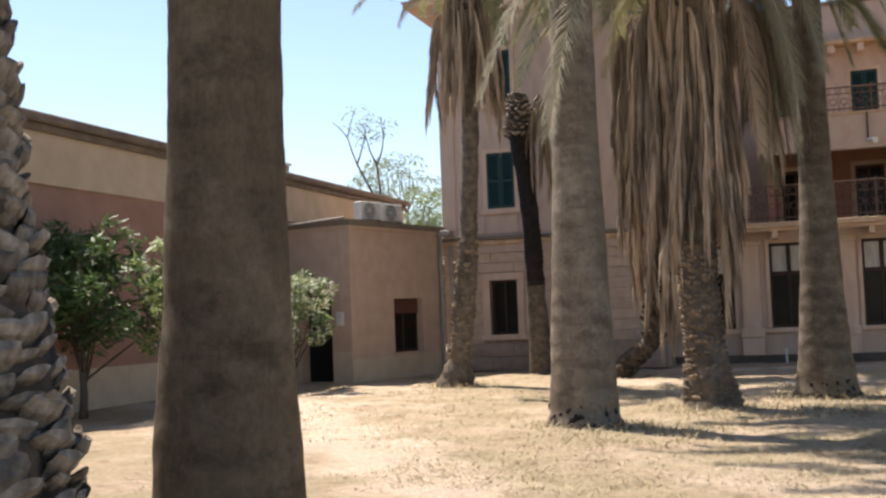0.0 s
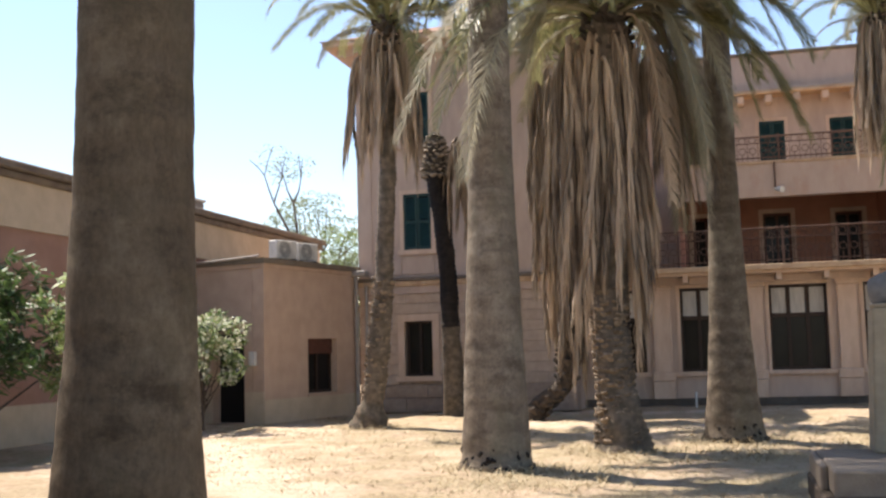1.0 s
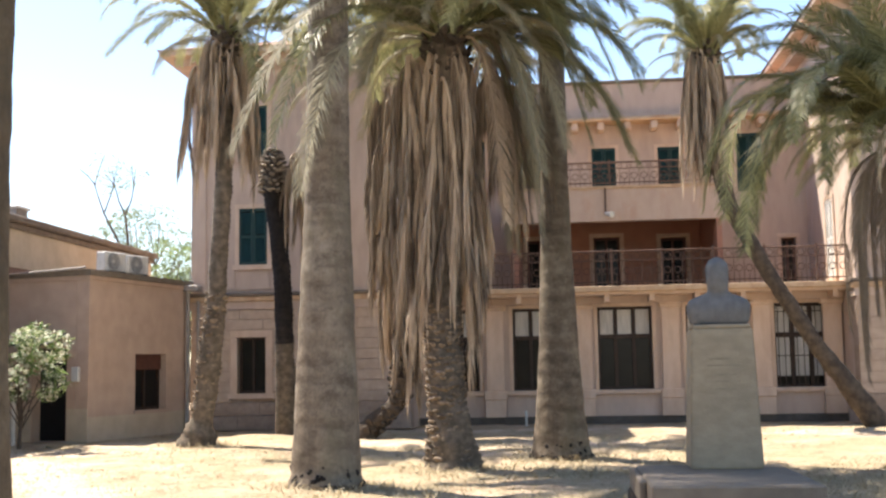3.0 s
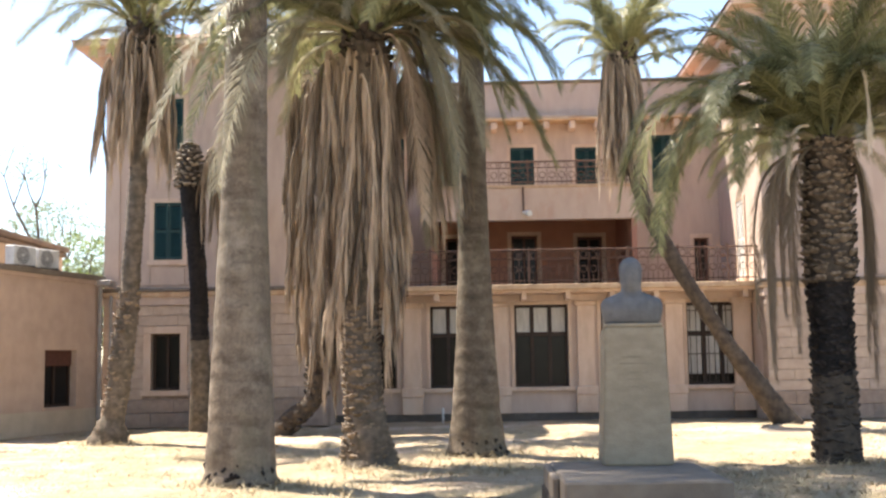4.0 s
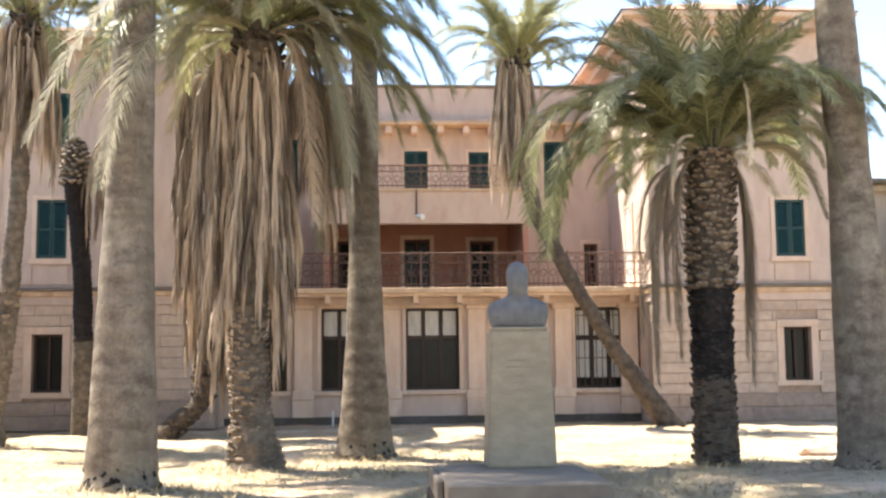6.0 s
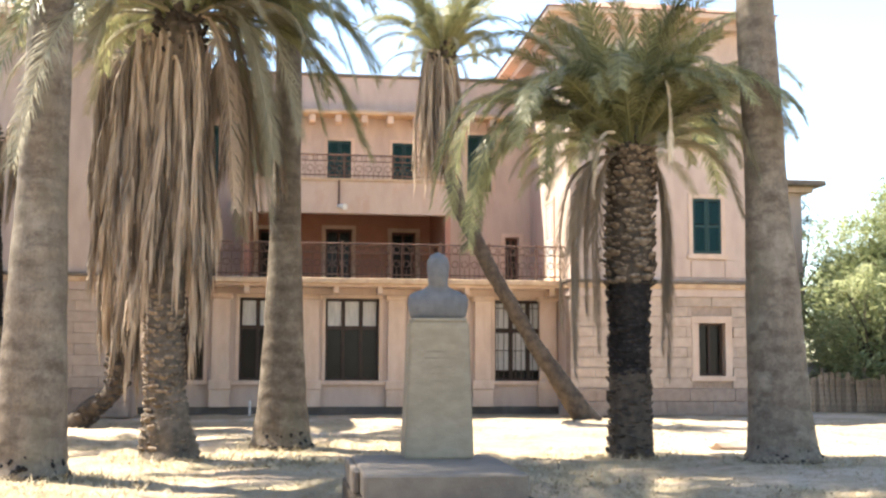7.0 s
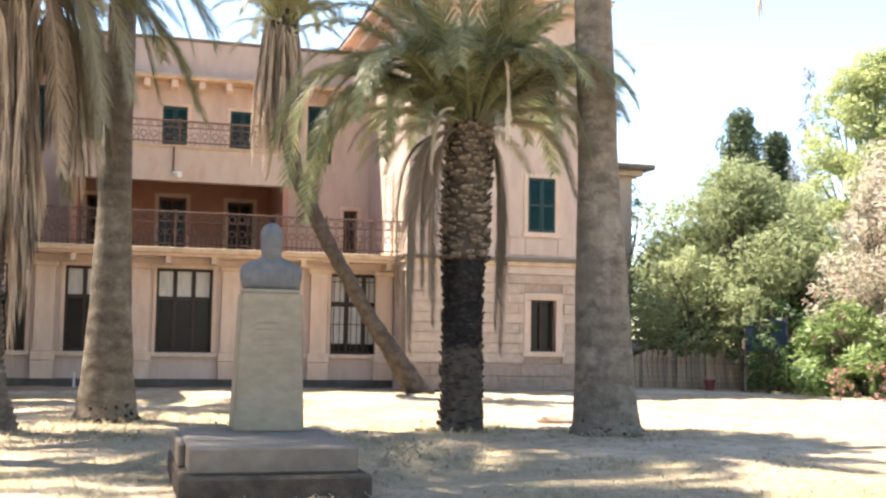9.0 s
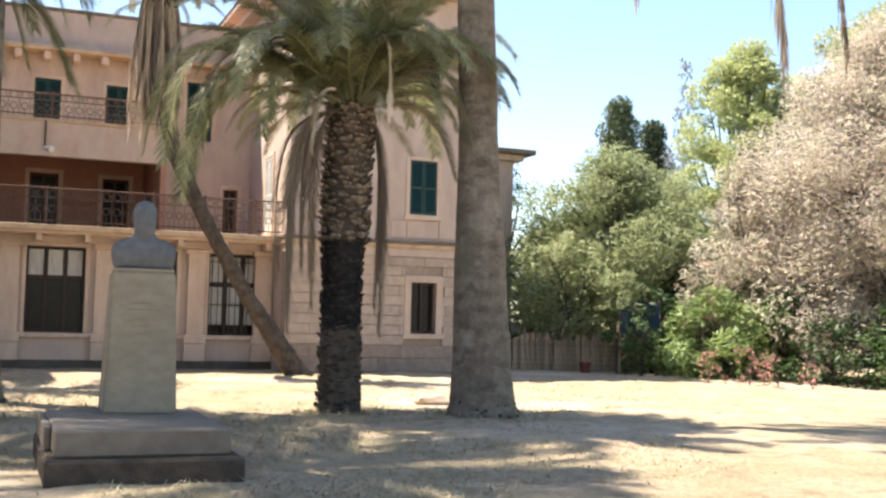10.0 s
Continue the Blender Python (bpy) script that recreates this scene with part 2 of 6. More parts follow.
def ground_material():
    m = bpy.data.materials.new("dry_grass_and_sand")
    m.use_nodes = True
    n, l = m.node_tree.nodes, m.node_tree.links
    bsdf = n["Principled BSDF"]
    bsdf.inputs["Roughness"].default_value, bsdf.inputs["Specular IOR Level"].default_value = 0.95, 0.1
    tc = n.new("ShaderNodeTexCoord")

    def noise_at(scale, detail=6.0, rough=0.6):
        t = n.new("ShaderNodeTexNoise")
        t.inputs["Scale"].default_value, t.inputs["Detail"].default_value, t.inputs["Roughness"].default_value = scale, detail, rough
        l.new(tc.outputs["Object"], t.inputs["Vector"])
        return t

    def ramp(src, a, b, ca, cb):
        r = n.new("ShaderNodeValToRGB")
        r.color_ramp.elements[0].position, r.color_ramp.elements[1].position = a, b
        r.color_ramp.elements[0].color, r.color_ramp.elements[1].color = (*ca, 1), (*cb, 1)
        l.new(src.outputs["Fac"], r.inputs[0])
        return r

    def blend(fac, a, b):
        x = n.new("ShaderNodeMix")
        x.data_type = "RGBA"
        l.new(fac.outputs[0], x.inputs[0])
        l.new(a, x.inputs[6])
        l.new(b, x.inputs[7])
        return x.outputs[2]
    sand = ramp(noise_at(9.0), 0.3, 0.7, (0.38, 0.275, 0.19), (0.62, 0.485, 0.355))
    straw = ramp(noise_at(26.0, 10.0, 0.75), 0.3, 0.7, (0.20, 0.155, 0.09), (0.58, 0.475, 0.31))
    patch = ramp(noise_at(0.55, 9.0, 0.72), 0.38, 0.56, (0, 0, 0), (1, 1, 1))
    litter = ramp(noise_at(1.9, 12.0, 0.8), 0.53, 0.64, (0, 0, 0), (0.75, 0.75, 0.75))
    brown = n.new("ShaderNodeRGB")
    brown.outputs[0].default_value = (0.20, 0.14, 0.09, 1)
    c = blend(patch, sand.outputs[0], straw.outputs[0])
    worn = ramp(noise_at(0.16, 6.0, 0.7), 0.50, 0.60, (0, 0, 0), (0.8, 0.8, 0.8))
    bare = ramp(noise_at(12.0, 8.0, 0.7), 0.3, 0.7, (0.54, 0.41, 0.30), (0.76, 0.63, 0.50))
    c = blend(worn, c, bare.outputs[0])
    c = blend(litter, c, brown.outputs[0])
    # trodden sandy path from the annex door across the yard
    xyz, ox, oy = n.new("ShaderNodeSeparateXYZ"), n.new("ShaderNodeMath"), n.new("ShaderNodeMath")
    l.new(tc.outputs["Object"], xyz.inputs[0])
    ox.operation, oy.operation = "MULTIPLY_ADD", "MULTIPLY_ADD"
    wide = noise_at(0.7, 5.0, 0.6)
    ox.inputs[1].default_value, ox.inputs[2].default_value = 0.843, -2.394
    l.new(xyz.outputs["X"], ox.inputs[0])
    oy.inputs[1].default_value = 0.537
    l.new(xyz.outputs["Y"], oy.inputs[0])
    l.new(ox.outputs[0], oy.inputs[2])
    side, rag, edge = n.new("ShaderNodeMath"), n.new("ShaderNodeMath"), n.new("ShaderNodeMapRange")
    side.operation, rag.operation = "ABSOLUTE", "MULTIPLY_ADD"
    l.new(oy.outputs[0], side.inputs[0])
    l.new(wide.outputs["Fac"], rag.inputs[0])
    rag.inputs[1].default_value = 2.0
    l.new(side.outputs[0], rag.inputs[2])
    edge.inputs[1].default_value, edge.inputs[2].default_value, edge.inputs[3].default_value, edge.inputs[4].default_value = 1.4, 2.0, 0.85, 0.0
    l.new(rag.outputs[0], edge.inputs[0])
    c = blend(edge, c, bare.outputs[0])
    l.new(c, bsdf.inputs["Base Color"])
    b = n.new("ShaderNodeBump")
    b.inputs["Strength"].default_value, b.inputs["Distance"].default_value = 1.0, 0.09
    l.new(noise_at(7.0, 12.0, 0.75).outputs["Fac"], b.inputs["Height"])
    l.new(b.outputs[0], bsdf.inputs["Normal"])
    return m


def bark_material(name="smooth_grey_palm_bark", tint=(0.85, 0.822, 0.80), ringed=0.5):
    """Grey palm bark: faint ring scars, long upright streaks, pale blotches and dark stains."""
    m = bpy.data.materials.new(name)
    m.use_nodes = True
    n, l = m.node_tree.nodes, m.node_tree.links
    bsdf = n["Principled BSDF"]
    bsdf.inputs["Roughness"].default_value, bsdf.inputs["Specular IOR Level"].default_value = 0.93, 0.15
    tc = n.new("ShaderNodeTexCoord")

    def tex(scale, stretch, detail=6.0, rough=0.6):
        mp, t = n.new("ShaderNodeMapping"), n.new("ShaderNodeTexNoise")
        mp.inputs["Scale"].default_value = stretch
        t.inputs["Scale"].default_value, t.inputs["Detail"].default_value, t.inputs["Roughness"].default_value = scale, detail, rough
        l.new(tc.outputs["Object"], mp.inputs[0])
        l.new(mp.outputs[0], t.inputs["Vector"])
        return t

    def ramp(src, a, b, ca, cb):
        r = n.new("ShaderNodeValToRGB")
        r.color_ramp.elements[0].position, r.color_ramp.elements[1].position = a, b
        r.color_ramp.elements[0].color, r.color_ramp.elements[1].color = (*ca, 1), (*cb, 1)
        l.new(src, r.inputs[0])
        return r.outputs[0]

    def mix(fac, a, b, mode="MIX"):
        x = n.new("ShaderNodeMix")
        x.data_type, x.blend_type = "RGBA", mode
        if isinstance(fac, float):
            x.inputs[0].default_value = fac
        else:
            l.new(fac, x.inputs[0])
        l.new(a, x.inputs[6])
        l.new(b, x.inputs[7])
        return x.outputs[2]
    wave = n.new("ShaderNodeTexWave")
    wave.wave_type, wave.bands_direction = "BANDS", "Z"
    wave.inputs["Scale"].default_value, wave.inputs["Distortion"].default_value = 1.1, 6.0
    wave.inputs["Detail"].default_value, wave.inputs["Detail Scale"].default_value, wave.inputs["Detail Roughness"].default_value = 4.0, 1.6, 0.7
    l.new(tc.outputs["Object"], wave.inputs["Vector"])
    grain = ramp(tex(34.0, (1, 1, 0.55), 8.0, 0.75).outputs["Fac"], 0.25, 0.75, tuple(v * k for v, k in zip((0.150, 0.124, 0.098), tint)), tuple(v * k for v, k in zip((0.290, 0.25, 0.20), tint)))
    streak = ramp(tex(7.0, (1, 1, 0.13), 6.0, 0.7).outputs["Fac"], 0.34, 0.64, (0.84, 0.83, 0.82), (1.08, 1.07, 1.06))
    rings = ramp(wave.outputs["Fac"], 0.15, 0.75, (0.74, 0.73, 0.72), (1.0, 1.0, 1.0))
    c = mix(1.0, grain, streak, "MULTIPLY")
    c = mix(ringed, c, rings, "MULTIPLY")
    pale = ramp(tex(1.7, (1, 1, 0.9), 9.0, 0.72).outputs["Fac"], 0.50, 0.62, (0, 0, 0), (1, 1, 1))
    dark = ramp(tex(2.6, (0.9, 0.9, 1.5), 9.0, 0.72).outputs["Fac"], 0.48, 0.66, (0, 0, 0), (0.8, 0.8, 0.8))
    tone = n.new("ShaderNodeRGB")
    tone.outputs[0].default_value = (*(v * k for v, k in zip((0.36, 0.32, 0.26), tint)), 1)
    deep = n.new("ShaderNodeRGB")
    deep.outputs[0].default_value = (*(v * k for v, k in zip((0.080, 0.064, 0.050), tint)), 1)
    c = mix(pale, c, mix(0.65, c, tone.outputs[0]))
    c = mix(dark, c, deep.outputs[0])
    moss = ramp(tex(1.1, (1.4, 1.4, 0.6), 7.0, 0.7).outputs["Fac"], 0.50, 0.66, (0, 0, 0), (0.6, 0.6, 0.6))
    lichen = n.new("ShaderNodeRGB")
    lichen.outputs[0].default_value = (*(v * k for v, k in zip((0.17, 0.16, 0.115), tint)), 1)
    c = mix(moss, c, lichen.outputs[0])
    l.new(c, bsdf.inputs["Base Color"])
    b = n.new("ShaderNodeBump")
    b.inputs["Strength"].default_value, b.inputs["Distance"].default_value = 0.55, 0.02
    h = mix(0.5, tex(26.0, (1, 1, 0.4), 8.0, 0.75).outputs["Fac"], wave.outputs["Fac"])
    l.new(h, b.inputs["Height"])
    l.new(b.outputs[0], bsdf.inputs["Normal"])
    return m


BARK_SMOOTH = bark_material()
BARK_RINGED = bark_material("ringed_grey_palm_bark", (0.70, 0.67, 0.635), 0.85)
# Browner bark for the near trunk; the darker tint puts its shade into colour.
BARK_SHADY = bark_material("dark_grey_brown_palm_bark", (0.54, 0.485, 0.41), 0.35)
GROUND = ground_material()

# ---- builders ----


def mesh_of(bm, mat, name, smooth=False):
    me = bpy.data.meshes.new(name)
    bmesh.ops.recalc_face_normals(bm, faces=bm.faces[:])
    bm.to_mesh(me)
    bm.free()
    me.materials.append(mat)
    if smooth:
        for p in me.polygons:
            p.use_smooth = True
    return me


def raw_mesh(verts, faces, mat, name, smooth=False):
    me = bpy.data.meshes.new(name)
    me.from_pydata(verts, [], faces)
    me.materials.append(mat)
    if smooth:
        for p in me.polygons:
            p.use_smooth = True
    return me


def part(name, bm, mat, parent=None, label="", smooth=False):
    ob = new(name, mesh_of(bm, mat, name, smooth))
    if parent:
        ob.parent = parent
    return tagged(ob, label) if label else ob


def piece(name, me, parent, m=None):
    ob = new(name, me)
    ob.parent = parent
    if m is not None:
        ob.matrix_basis = m
    return ob


def thing(name, label, category, at=(0, 0, 0), turn=0.0, group="", kind=""):
    ob = new(name)
    ob.matrix_basis = pose(*at, 0, 0, turn)
    ob.empty_display_size = 0.2
    return tagged(ob, label, category, group, kind)


def box(bm, x0, x1, y0, y1, z0, z1, bevel=0.0):
    vs = [bm.verts.new(p) for p in ((x0, y0, z0), (x1, y0, z0), (x1, y1, z0), (x0, y1, z0), (x0, y0, z1), (x1, y0, z1), (x1, y1, z1), (x0, y1, z1))]
    fs = [bm.faces.new([vs[i] for i in f]) for f in ((3, 2, 1, 0), (4, 5, 6, 7), (0, 1, 5, 4), (1, 2, 6, 5), (2, 3, 7, 6), (3, 0, 4, 7))]
    if bevel:
        es = list({e for f in fs for e in f.edges})
        bmesh.ops.bevel(bm, geom=es, offset=bevel, segments=1, affect="EDGES")
    return bm


def slab_box(*dims, bevel=0.0):
    return box(bmesh.new(), *dims, bevel)


def wall_with_holes(bm, u0, u1, z0, z1, y0, y1, holes):
    """A wall in x and z between y0 and y1, with real openings (a, b, c, d) in x and z."""
    us = sorted({u0, u1, *(h[0] for h in holes), *(h[1] for h in holes)})
    zs = sorted({z0, z1, *(h[2] for h in holes), *(h[3] for h in holes)})
    solid = {}
    for i in range(len(us) - 1):
        for j in range(len(zs) - 1):
            mu, mz = (us[i] + us[i + 1]) / 2, (zs[j] + zs[j + 1]) / 2
            solid[i, j] = not any(a < mu < b and c < mz < d for a, b, c, d in holes)

    def quad(*ps):
        bm.faces.new([bm.verts.new(p) for p in ps])
    for (i, j), full in solid.items():
        if not full:
            continue
        a, b, c, d = us[i], us[i + 1], zs[j], zs[j + 1]
        quad((a, y0, c), (b, y0, c), (b, y0, d), (a, y0, d))
        quad((b, y1, c), (a, y1, c), (a, y1, d), (b, y1, d))
        if not solid.get((i - 1, j)):
            quad((a, y1, c), (a, y0, c), (a, y0, d), (a, y1, d))
        if not solid.get((i + 1, j)):
            quad((b, y0, c), (b, y1, c), (b, y1, d), (b, y0, d))
        if not solid.get((i, j - 1)):
            quad((a, y1, c), (b, y1, c), (b, y0, c), (a, y0, c))
        if not solid.get((i, j + 1)):
            quad((a, y0, d), (b, y0, d), (b, y1, d), (a, y1, d))
    bmesh.ops.remove_doubles(bm, verts=bm.verts[:], dist=0.0005)
    return bm


def tube(bm, pts, radii, sides=16, wobble=0.0, ring=0.0, cap=True, seed=0):
    """A round, tapering body along a line of points; wobble makes it uneven, ring lifts every second ring."""
    pts = [Vector(p) for p in pts]
    rings = []
    for i, p in enumerate(pts):
        d = (pts[min(i + 1, len(pts) - 1)] - pts[max(i - 1, 0)]).normalized()
        side = d.cross(Vector((0, 1, 0.01))).normalized()
        up = side.cross(d).normalized()
        r = radii[i] * (1 + (ring if i % 2 else -ring))
        row = []
        for k in range(sides):
            a = 2 * math.pi * k / sides
            o = side * math.cos(a) + up * math.sin(a)
            w = 1 + wobble * noise.noise((p + o * radii[i]) * 3.1 + Vector((seed * 7.3, 0, 0)))
            row.append(bm.verts.new(p + o * r * w))
        rings.append(row)
    for a, b in zip(rings, rings[1:]):
        for k in range(sides):
            bm.faces.new((a[k], a[(k + 1) % sides], b[(k + 1) % sides], b[k]))
    if cap:
        bm.faces.new(rings[0][::-1])
        bm.faces.new(rings[-1])
    return bm


def along(stops, n):
    """n values spaced evenly along stops, given as rows (position, value, value, ...), smoothed between them."""
    out = []
    ks = [s[0] for s in stops]
    for i in range(n):
        t = ks[0] + (ks[-1] - ks[0]) * i / (n - 1)
        j = max(k for k in range(len(ks) - 1) if ks[k] <= t + 1e-9)
        f = (t - ks[j]) / (ks[j + 1] - ks[j])
        f = f * f * (3 - 2 * f) * 0.5 + f * 0.5
        out.append((t, *[a + (b - a) * f for a, b in zip(stops[j][1:], stops[j + 1][1:])]))
    return out

# ---- palms ----


def feather(pts, name, mat, leaflets, leaf, fold, seed, sag, thick=0.022, first=0.12):
    """A feather leaf on a line of points: a midrib and two rows of narrow leaflets that point towards the tip."""
    r = random.Random(seed)
    vs, fs = [], []
    n = len(pts) - 1
    dirs = [(pts[min(i + 1, n)] - pts[max(i - 1, 0)]).normalized() for i in range(n + 1)]

    def across(d):
        side = Vector((0, 0, 1)).cross(d)
        side = (side if side.length > 0.05 else Vector((0, 1, 0))).normalized()
        return side, d.cross(side)
    for i, (q, d) in enumerate(zip(pts, dirs)):
        side, up = across(d)
        t = thick * (1.15 - i / n)
        vs += [q + side * t * 1.5, q + up * t, q - side * t * 1.5, q - up * t]
    for i in range(n):
        for k in range(4):
            fs.append((4 * i + k, 4 * i + (k + 1) % 4, 4 * i + 4 + (k + 1) % 4, 4 * i + 4 + k))
    for i in range(leaflets):
        s = first + (0.99 - first) * i / leaflets
        x = s * n
        j = min(int(x), n - 1)
        q = pts[j].lerp(pts[j + 1], x - j)
        d = dirs[j].lerp(dirs[j + 1], x - j).normalized()
        side, up = across(d)
        for flank in (1, -1):
            if r.random() < 0.05:
                continue
            ln = leaf * (0.5 + 0.8 * math.sin(math.pi * min(1.0, s * 0.90 + 0.08))) * r.uniform(0.8, 1.12)
            f = radians(fold + r.uniform(-8, 8))
            v = radians(r.uniform(2, 26))
            out = d * math.cos(f) + (side * flank * math.cos(v) + up * math.sin(v)) * math.sin(f)
            w = d * (0.010 + 0.006 * r.random())
            tip = q + out * ln + Vector((0, 0, -ln * (sag + 0.16 * r.random())))
            mid = q + out * ln * 0.5 + Vector((0, 0, -ln * sag * 0.25))
            k = len(vs)
            vs += [q - w * 0.6, q + w * 0.6, mid + w, mid - w, tip]
            fs += [(k, k + 1, k + 2, k + 3), (k + 3, k + 2, k + 4)]
    return raw_mesh(vs, fs, mat, name)


def frond_mesh(name, mat, length=2.6, start=60, droop=100, leaflets=44, leaf=0.42, fold=50, seed=1, sag=0.0, bend=1.5):
    """A feather leaf that grows along +x from the origin and bows over towards its tip."""
    r = random.Random(seed)
    n = 14
    p, pts = Vector((0, 0, 0)), []
    turn = r.uniform(-14, 14)
    for i in range(n + 1):
        s = i / n
        el, az = radians(start - droop * s ** bend), radians(turn * s * s)
        pts.append(p.copy())
        p = p + Vector((math.cos(el) * math.cos(az), math.cos(el) * math.sin(az), math.sin(el))) * (length / n)
    return feather(pts, name, mat, leaflets, leaf, fold, seed + 500, sag)


def arch(palm, hub, over, tip, seed, mat=None, name="frond", leaf=0.34, fold=46, sag=0.2, leaflets=170):
    """One long leaf of a palm that bows from hub past over to tip."""
    h, o, t = Vector(hub), Vector(over), Vector(tip)
    bow = [(h * (1 - u) ** 2 + o * (3.4 * u * (1 - u)) + t * u * u) / ((1 - u) ** 2 + 3.4 * u * (1 - u) + u * u) for u in (i / 48 for i in range(49))]
    run = [0.0]
    for a, b in zip(bow, bow[1:]):
        run.append(run[-1] + (b - a).length)
    pts = []
    for i in range(17):
        want = run[-1] * i / 16
        k = max(q for q in range(48) if run[q] <= want + 1e-6)
        pts.append(bow[k].lerp(bow[k + 1], (want - run[k]) / (run[k + 1] - run[k])))
    return piece(name, feather(pts, name, mat or FROND, leaflets, leaf, fold, seed, sag), palm)


def dead_frond_mesh(name, length, seed, mat=None):
    """A dry leaf that hangs straight down from the origin: a broad stalk and collapsed, stringy leaflets."""
    r = random.Random(seed)
    vs, fs = [], []
    n = 9
    wav = r.uniform(0, 6)
    pts = []
    for i in range(n + 1):
        s = i / n
        out = -0.42 + 0.52 * min(1.0, s * 3.2) ** 0.7 + 0.05 * math.sin(wav + 4 * s)
        pts.append(Vector((out, 0.06 * math.sin(wav * 2 + 5 * s), -length * s * s * 0.35 - length * 0.65 * max(0.0, s - 0.10) / 0.90 + 0.20 * math.sin(math.pi * min(1.0, 2.6 * s)))))
    for i, q in enumerate(pts):
        t = 0.024 * (1.25 - i / n)
        vs += [q + Vector((0, t, 0)), q + Vector((t * 0.6, 0, 0)), q - Vector((0, t, 0)), q - Vector((t * 0.6, 0, 0))]
    for i in range(n):
        for k in range(4):
            fs.append((4 * i + k, 4 * i + (k + 1) % 4, 4 * i + 4 + (k + 1) % 4, 4 * i + 4 + k))
    for i in range(170):
        s = 0.10 + 0.88 * r.random()
        x = s * n
        j = min(int(x), n - 1)
        q = pts[j].lerp(pts[j + 1], x - j)
        a = r.uniform(0, 2 * math.pi)
        ln = r.uniform(0.5, 1.15) * (1.15 - 0.5 * s)
        o = Vector((math.cos(a), math.sin(a), 0)) * r.uniform(0.01, 0.075)
        w = Vector((-math.sin(a), math.cos(a), 0)) * r.uniform(0.008, 0.018)
        k = len(vs)
        m, tip = q + o + Vector((0, 0, -ln * 0.45)), q + o * r.uniform(0.6, 1.7) + Vector((0, 0, -ln))
        vs += [q - w * 0.5, q + w * 0.5, m + w, m - w, tip]
        fs += [(k, k + 1, k + 2, k + 3), (k + 3, k + 2, k + 4)]
    return raw_mesh(vs, fs, mat or FROND_DRY, name)


def leaf_base_mesh(name, mat, wide, tall, deep, seed):
    """A cut leaf base: a blunt wedge that grows out and up from the trunk; +x is outwards."""
    r = random.Random(seed)
    bm = bmesh.new()
    rows = []
    for z, x, w, d in ((-0.62, -0.03, 0.25, 0.3), (-0.30, 0.4, 0.72, 0.7), (0.10, 0.8, 1.0, 0.9), (0.38, 1.0, 0.85, 0.55)):
        row = []
        for k in range(8):
            a = 2 * math.pi * k / 8
            row.append(bm.verts.new((x * deep + math.cos(a) * deep * 0.35 * d * r.uniform(0.8, 1.2) - deep * 0.35, math.sin(a) * wide * 0.5 * w * r.uniform(0.88, 1.1), z * tall + math.cos(a) * tall * -0.10 + r.uniform(-0.04, 0.04) * tall)))
        rows.append(row)
    for a, b in zip(rows, rows[1:]):
        for k in range(8):
            bm.faces.new((a[k], a[(k + 1) % 8], b[(k + 1) % 8], b[k]))
    bm.faces.new(rows[-1])
    return mesh_of(bm, mat, name)


LIVE_UP = [frond_mesh("frond", FROND, 2.9, 80, 56 + 14 * i, 140, 0.37, 40, 11 + i, 0.08) for i in range(3)]
LIVE_OUT = [frond_mesh("frond", FROND, 3.4, 56, 116 + 16 * i, 160, 0.37, 42, 21 + i, 0.25) for i in range(3)]
LIVE_LOW = [frond_mesh("frond", FROND, 3.4, 30, 100 + 12 * i, 160, 0.36, 42, 31 + i, 0.3, 1.5) for i in range(3)]
FADED = [frond_mesh("faded_frond", FROND_PALE, 3.0, 16, 92 + 14 * i, 100, 0.29, 34, 41 + i, 0.4) for i in range(2)]
DEAD = [dead_frond_mesh("dead_frond", ln, 60 + i) for i, ln in enumerate((2.2, 2.7, 3.1, 2.5))]


def put_fronds(palm, top, lists, seed, size=1.0, hub=0.16):
    """lists: rows of (meshes, how many, scale). Each leaf is an object of its own, spread round the top by the golden angle."""
    r = random.Random(seed)
    k = r.random() * 6
    for meshes, count, scale in lists:
        for i in range(count):
            k += 2.39996 + r.uniform(-0.22, 0.22)
            s = scale * size * r.uniform(0.82, 1.12)
            m = Matrix.Translation(Vector(top) + Vector((math.cos(k) * hub, math.sin(k) * hub, r.uniform(-0.18, 0.12)))) @ pose(0, 0, 0, r.uniform(-22, 22), r.uniform(-9, 9), math.degrees(k)) @ Matrix.Diagonal((s, s, s, 1))
            piece(meshes[0].name.split(".")[0], meshes[r.randrange(len(meshes))], palm, m)


def put_skirt(palm, top, count, radius, depth, seed, spread=1.0, sector=None, lean=5.0):
    """Dead leaves hanging round the trunk below the crown."""
    r = random.Random(seed)
    for i in range(count):
        a = r.uniform(*sector) if sector else i * 2.39996 + r.uniform(-0.3, 0.3)
        rad = radius * r.uniform(0.35, 1.0)
        z = top[2] - depth * r.random() ** 1.4
        s = r.uniform(0.8, 1.15) * spread
        m = Matrix.Translation((top[0] + math.cos(a) * rad, top[1] + math.sin(a) * rad, z)) @ pose(0, 0, 0, 0, 0, math.degrees(a)) @ pose(0, 0, 0, r.uniform(-5, 5), r.uniform(-lean, lean * 0.4), r.uniform(-25, 25)) @ Matrix.Diagonal((s, s, s, 1))
        piece("dead_frond", DEAD[r.randrange(4)], palm, m)


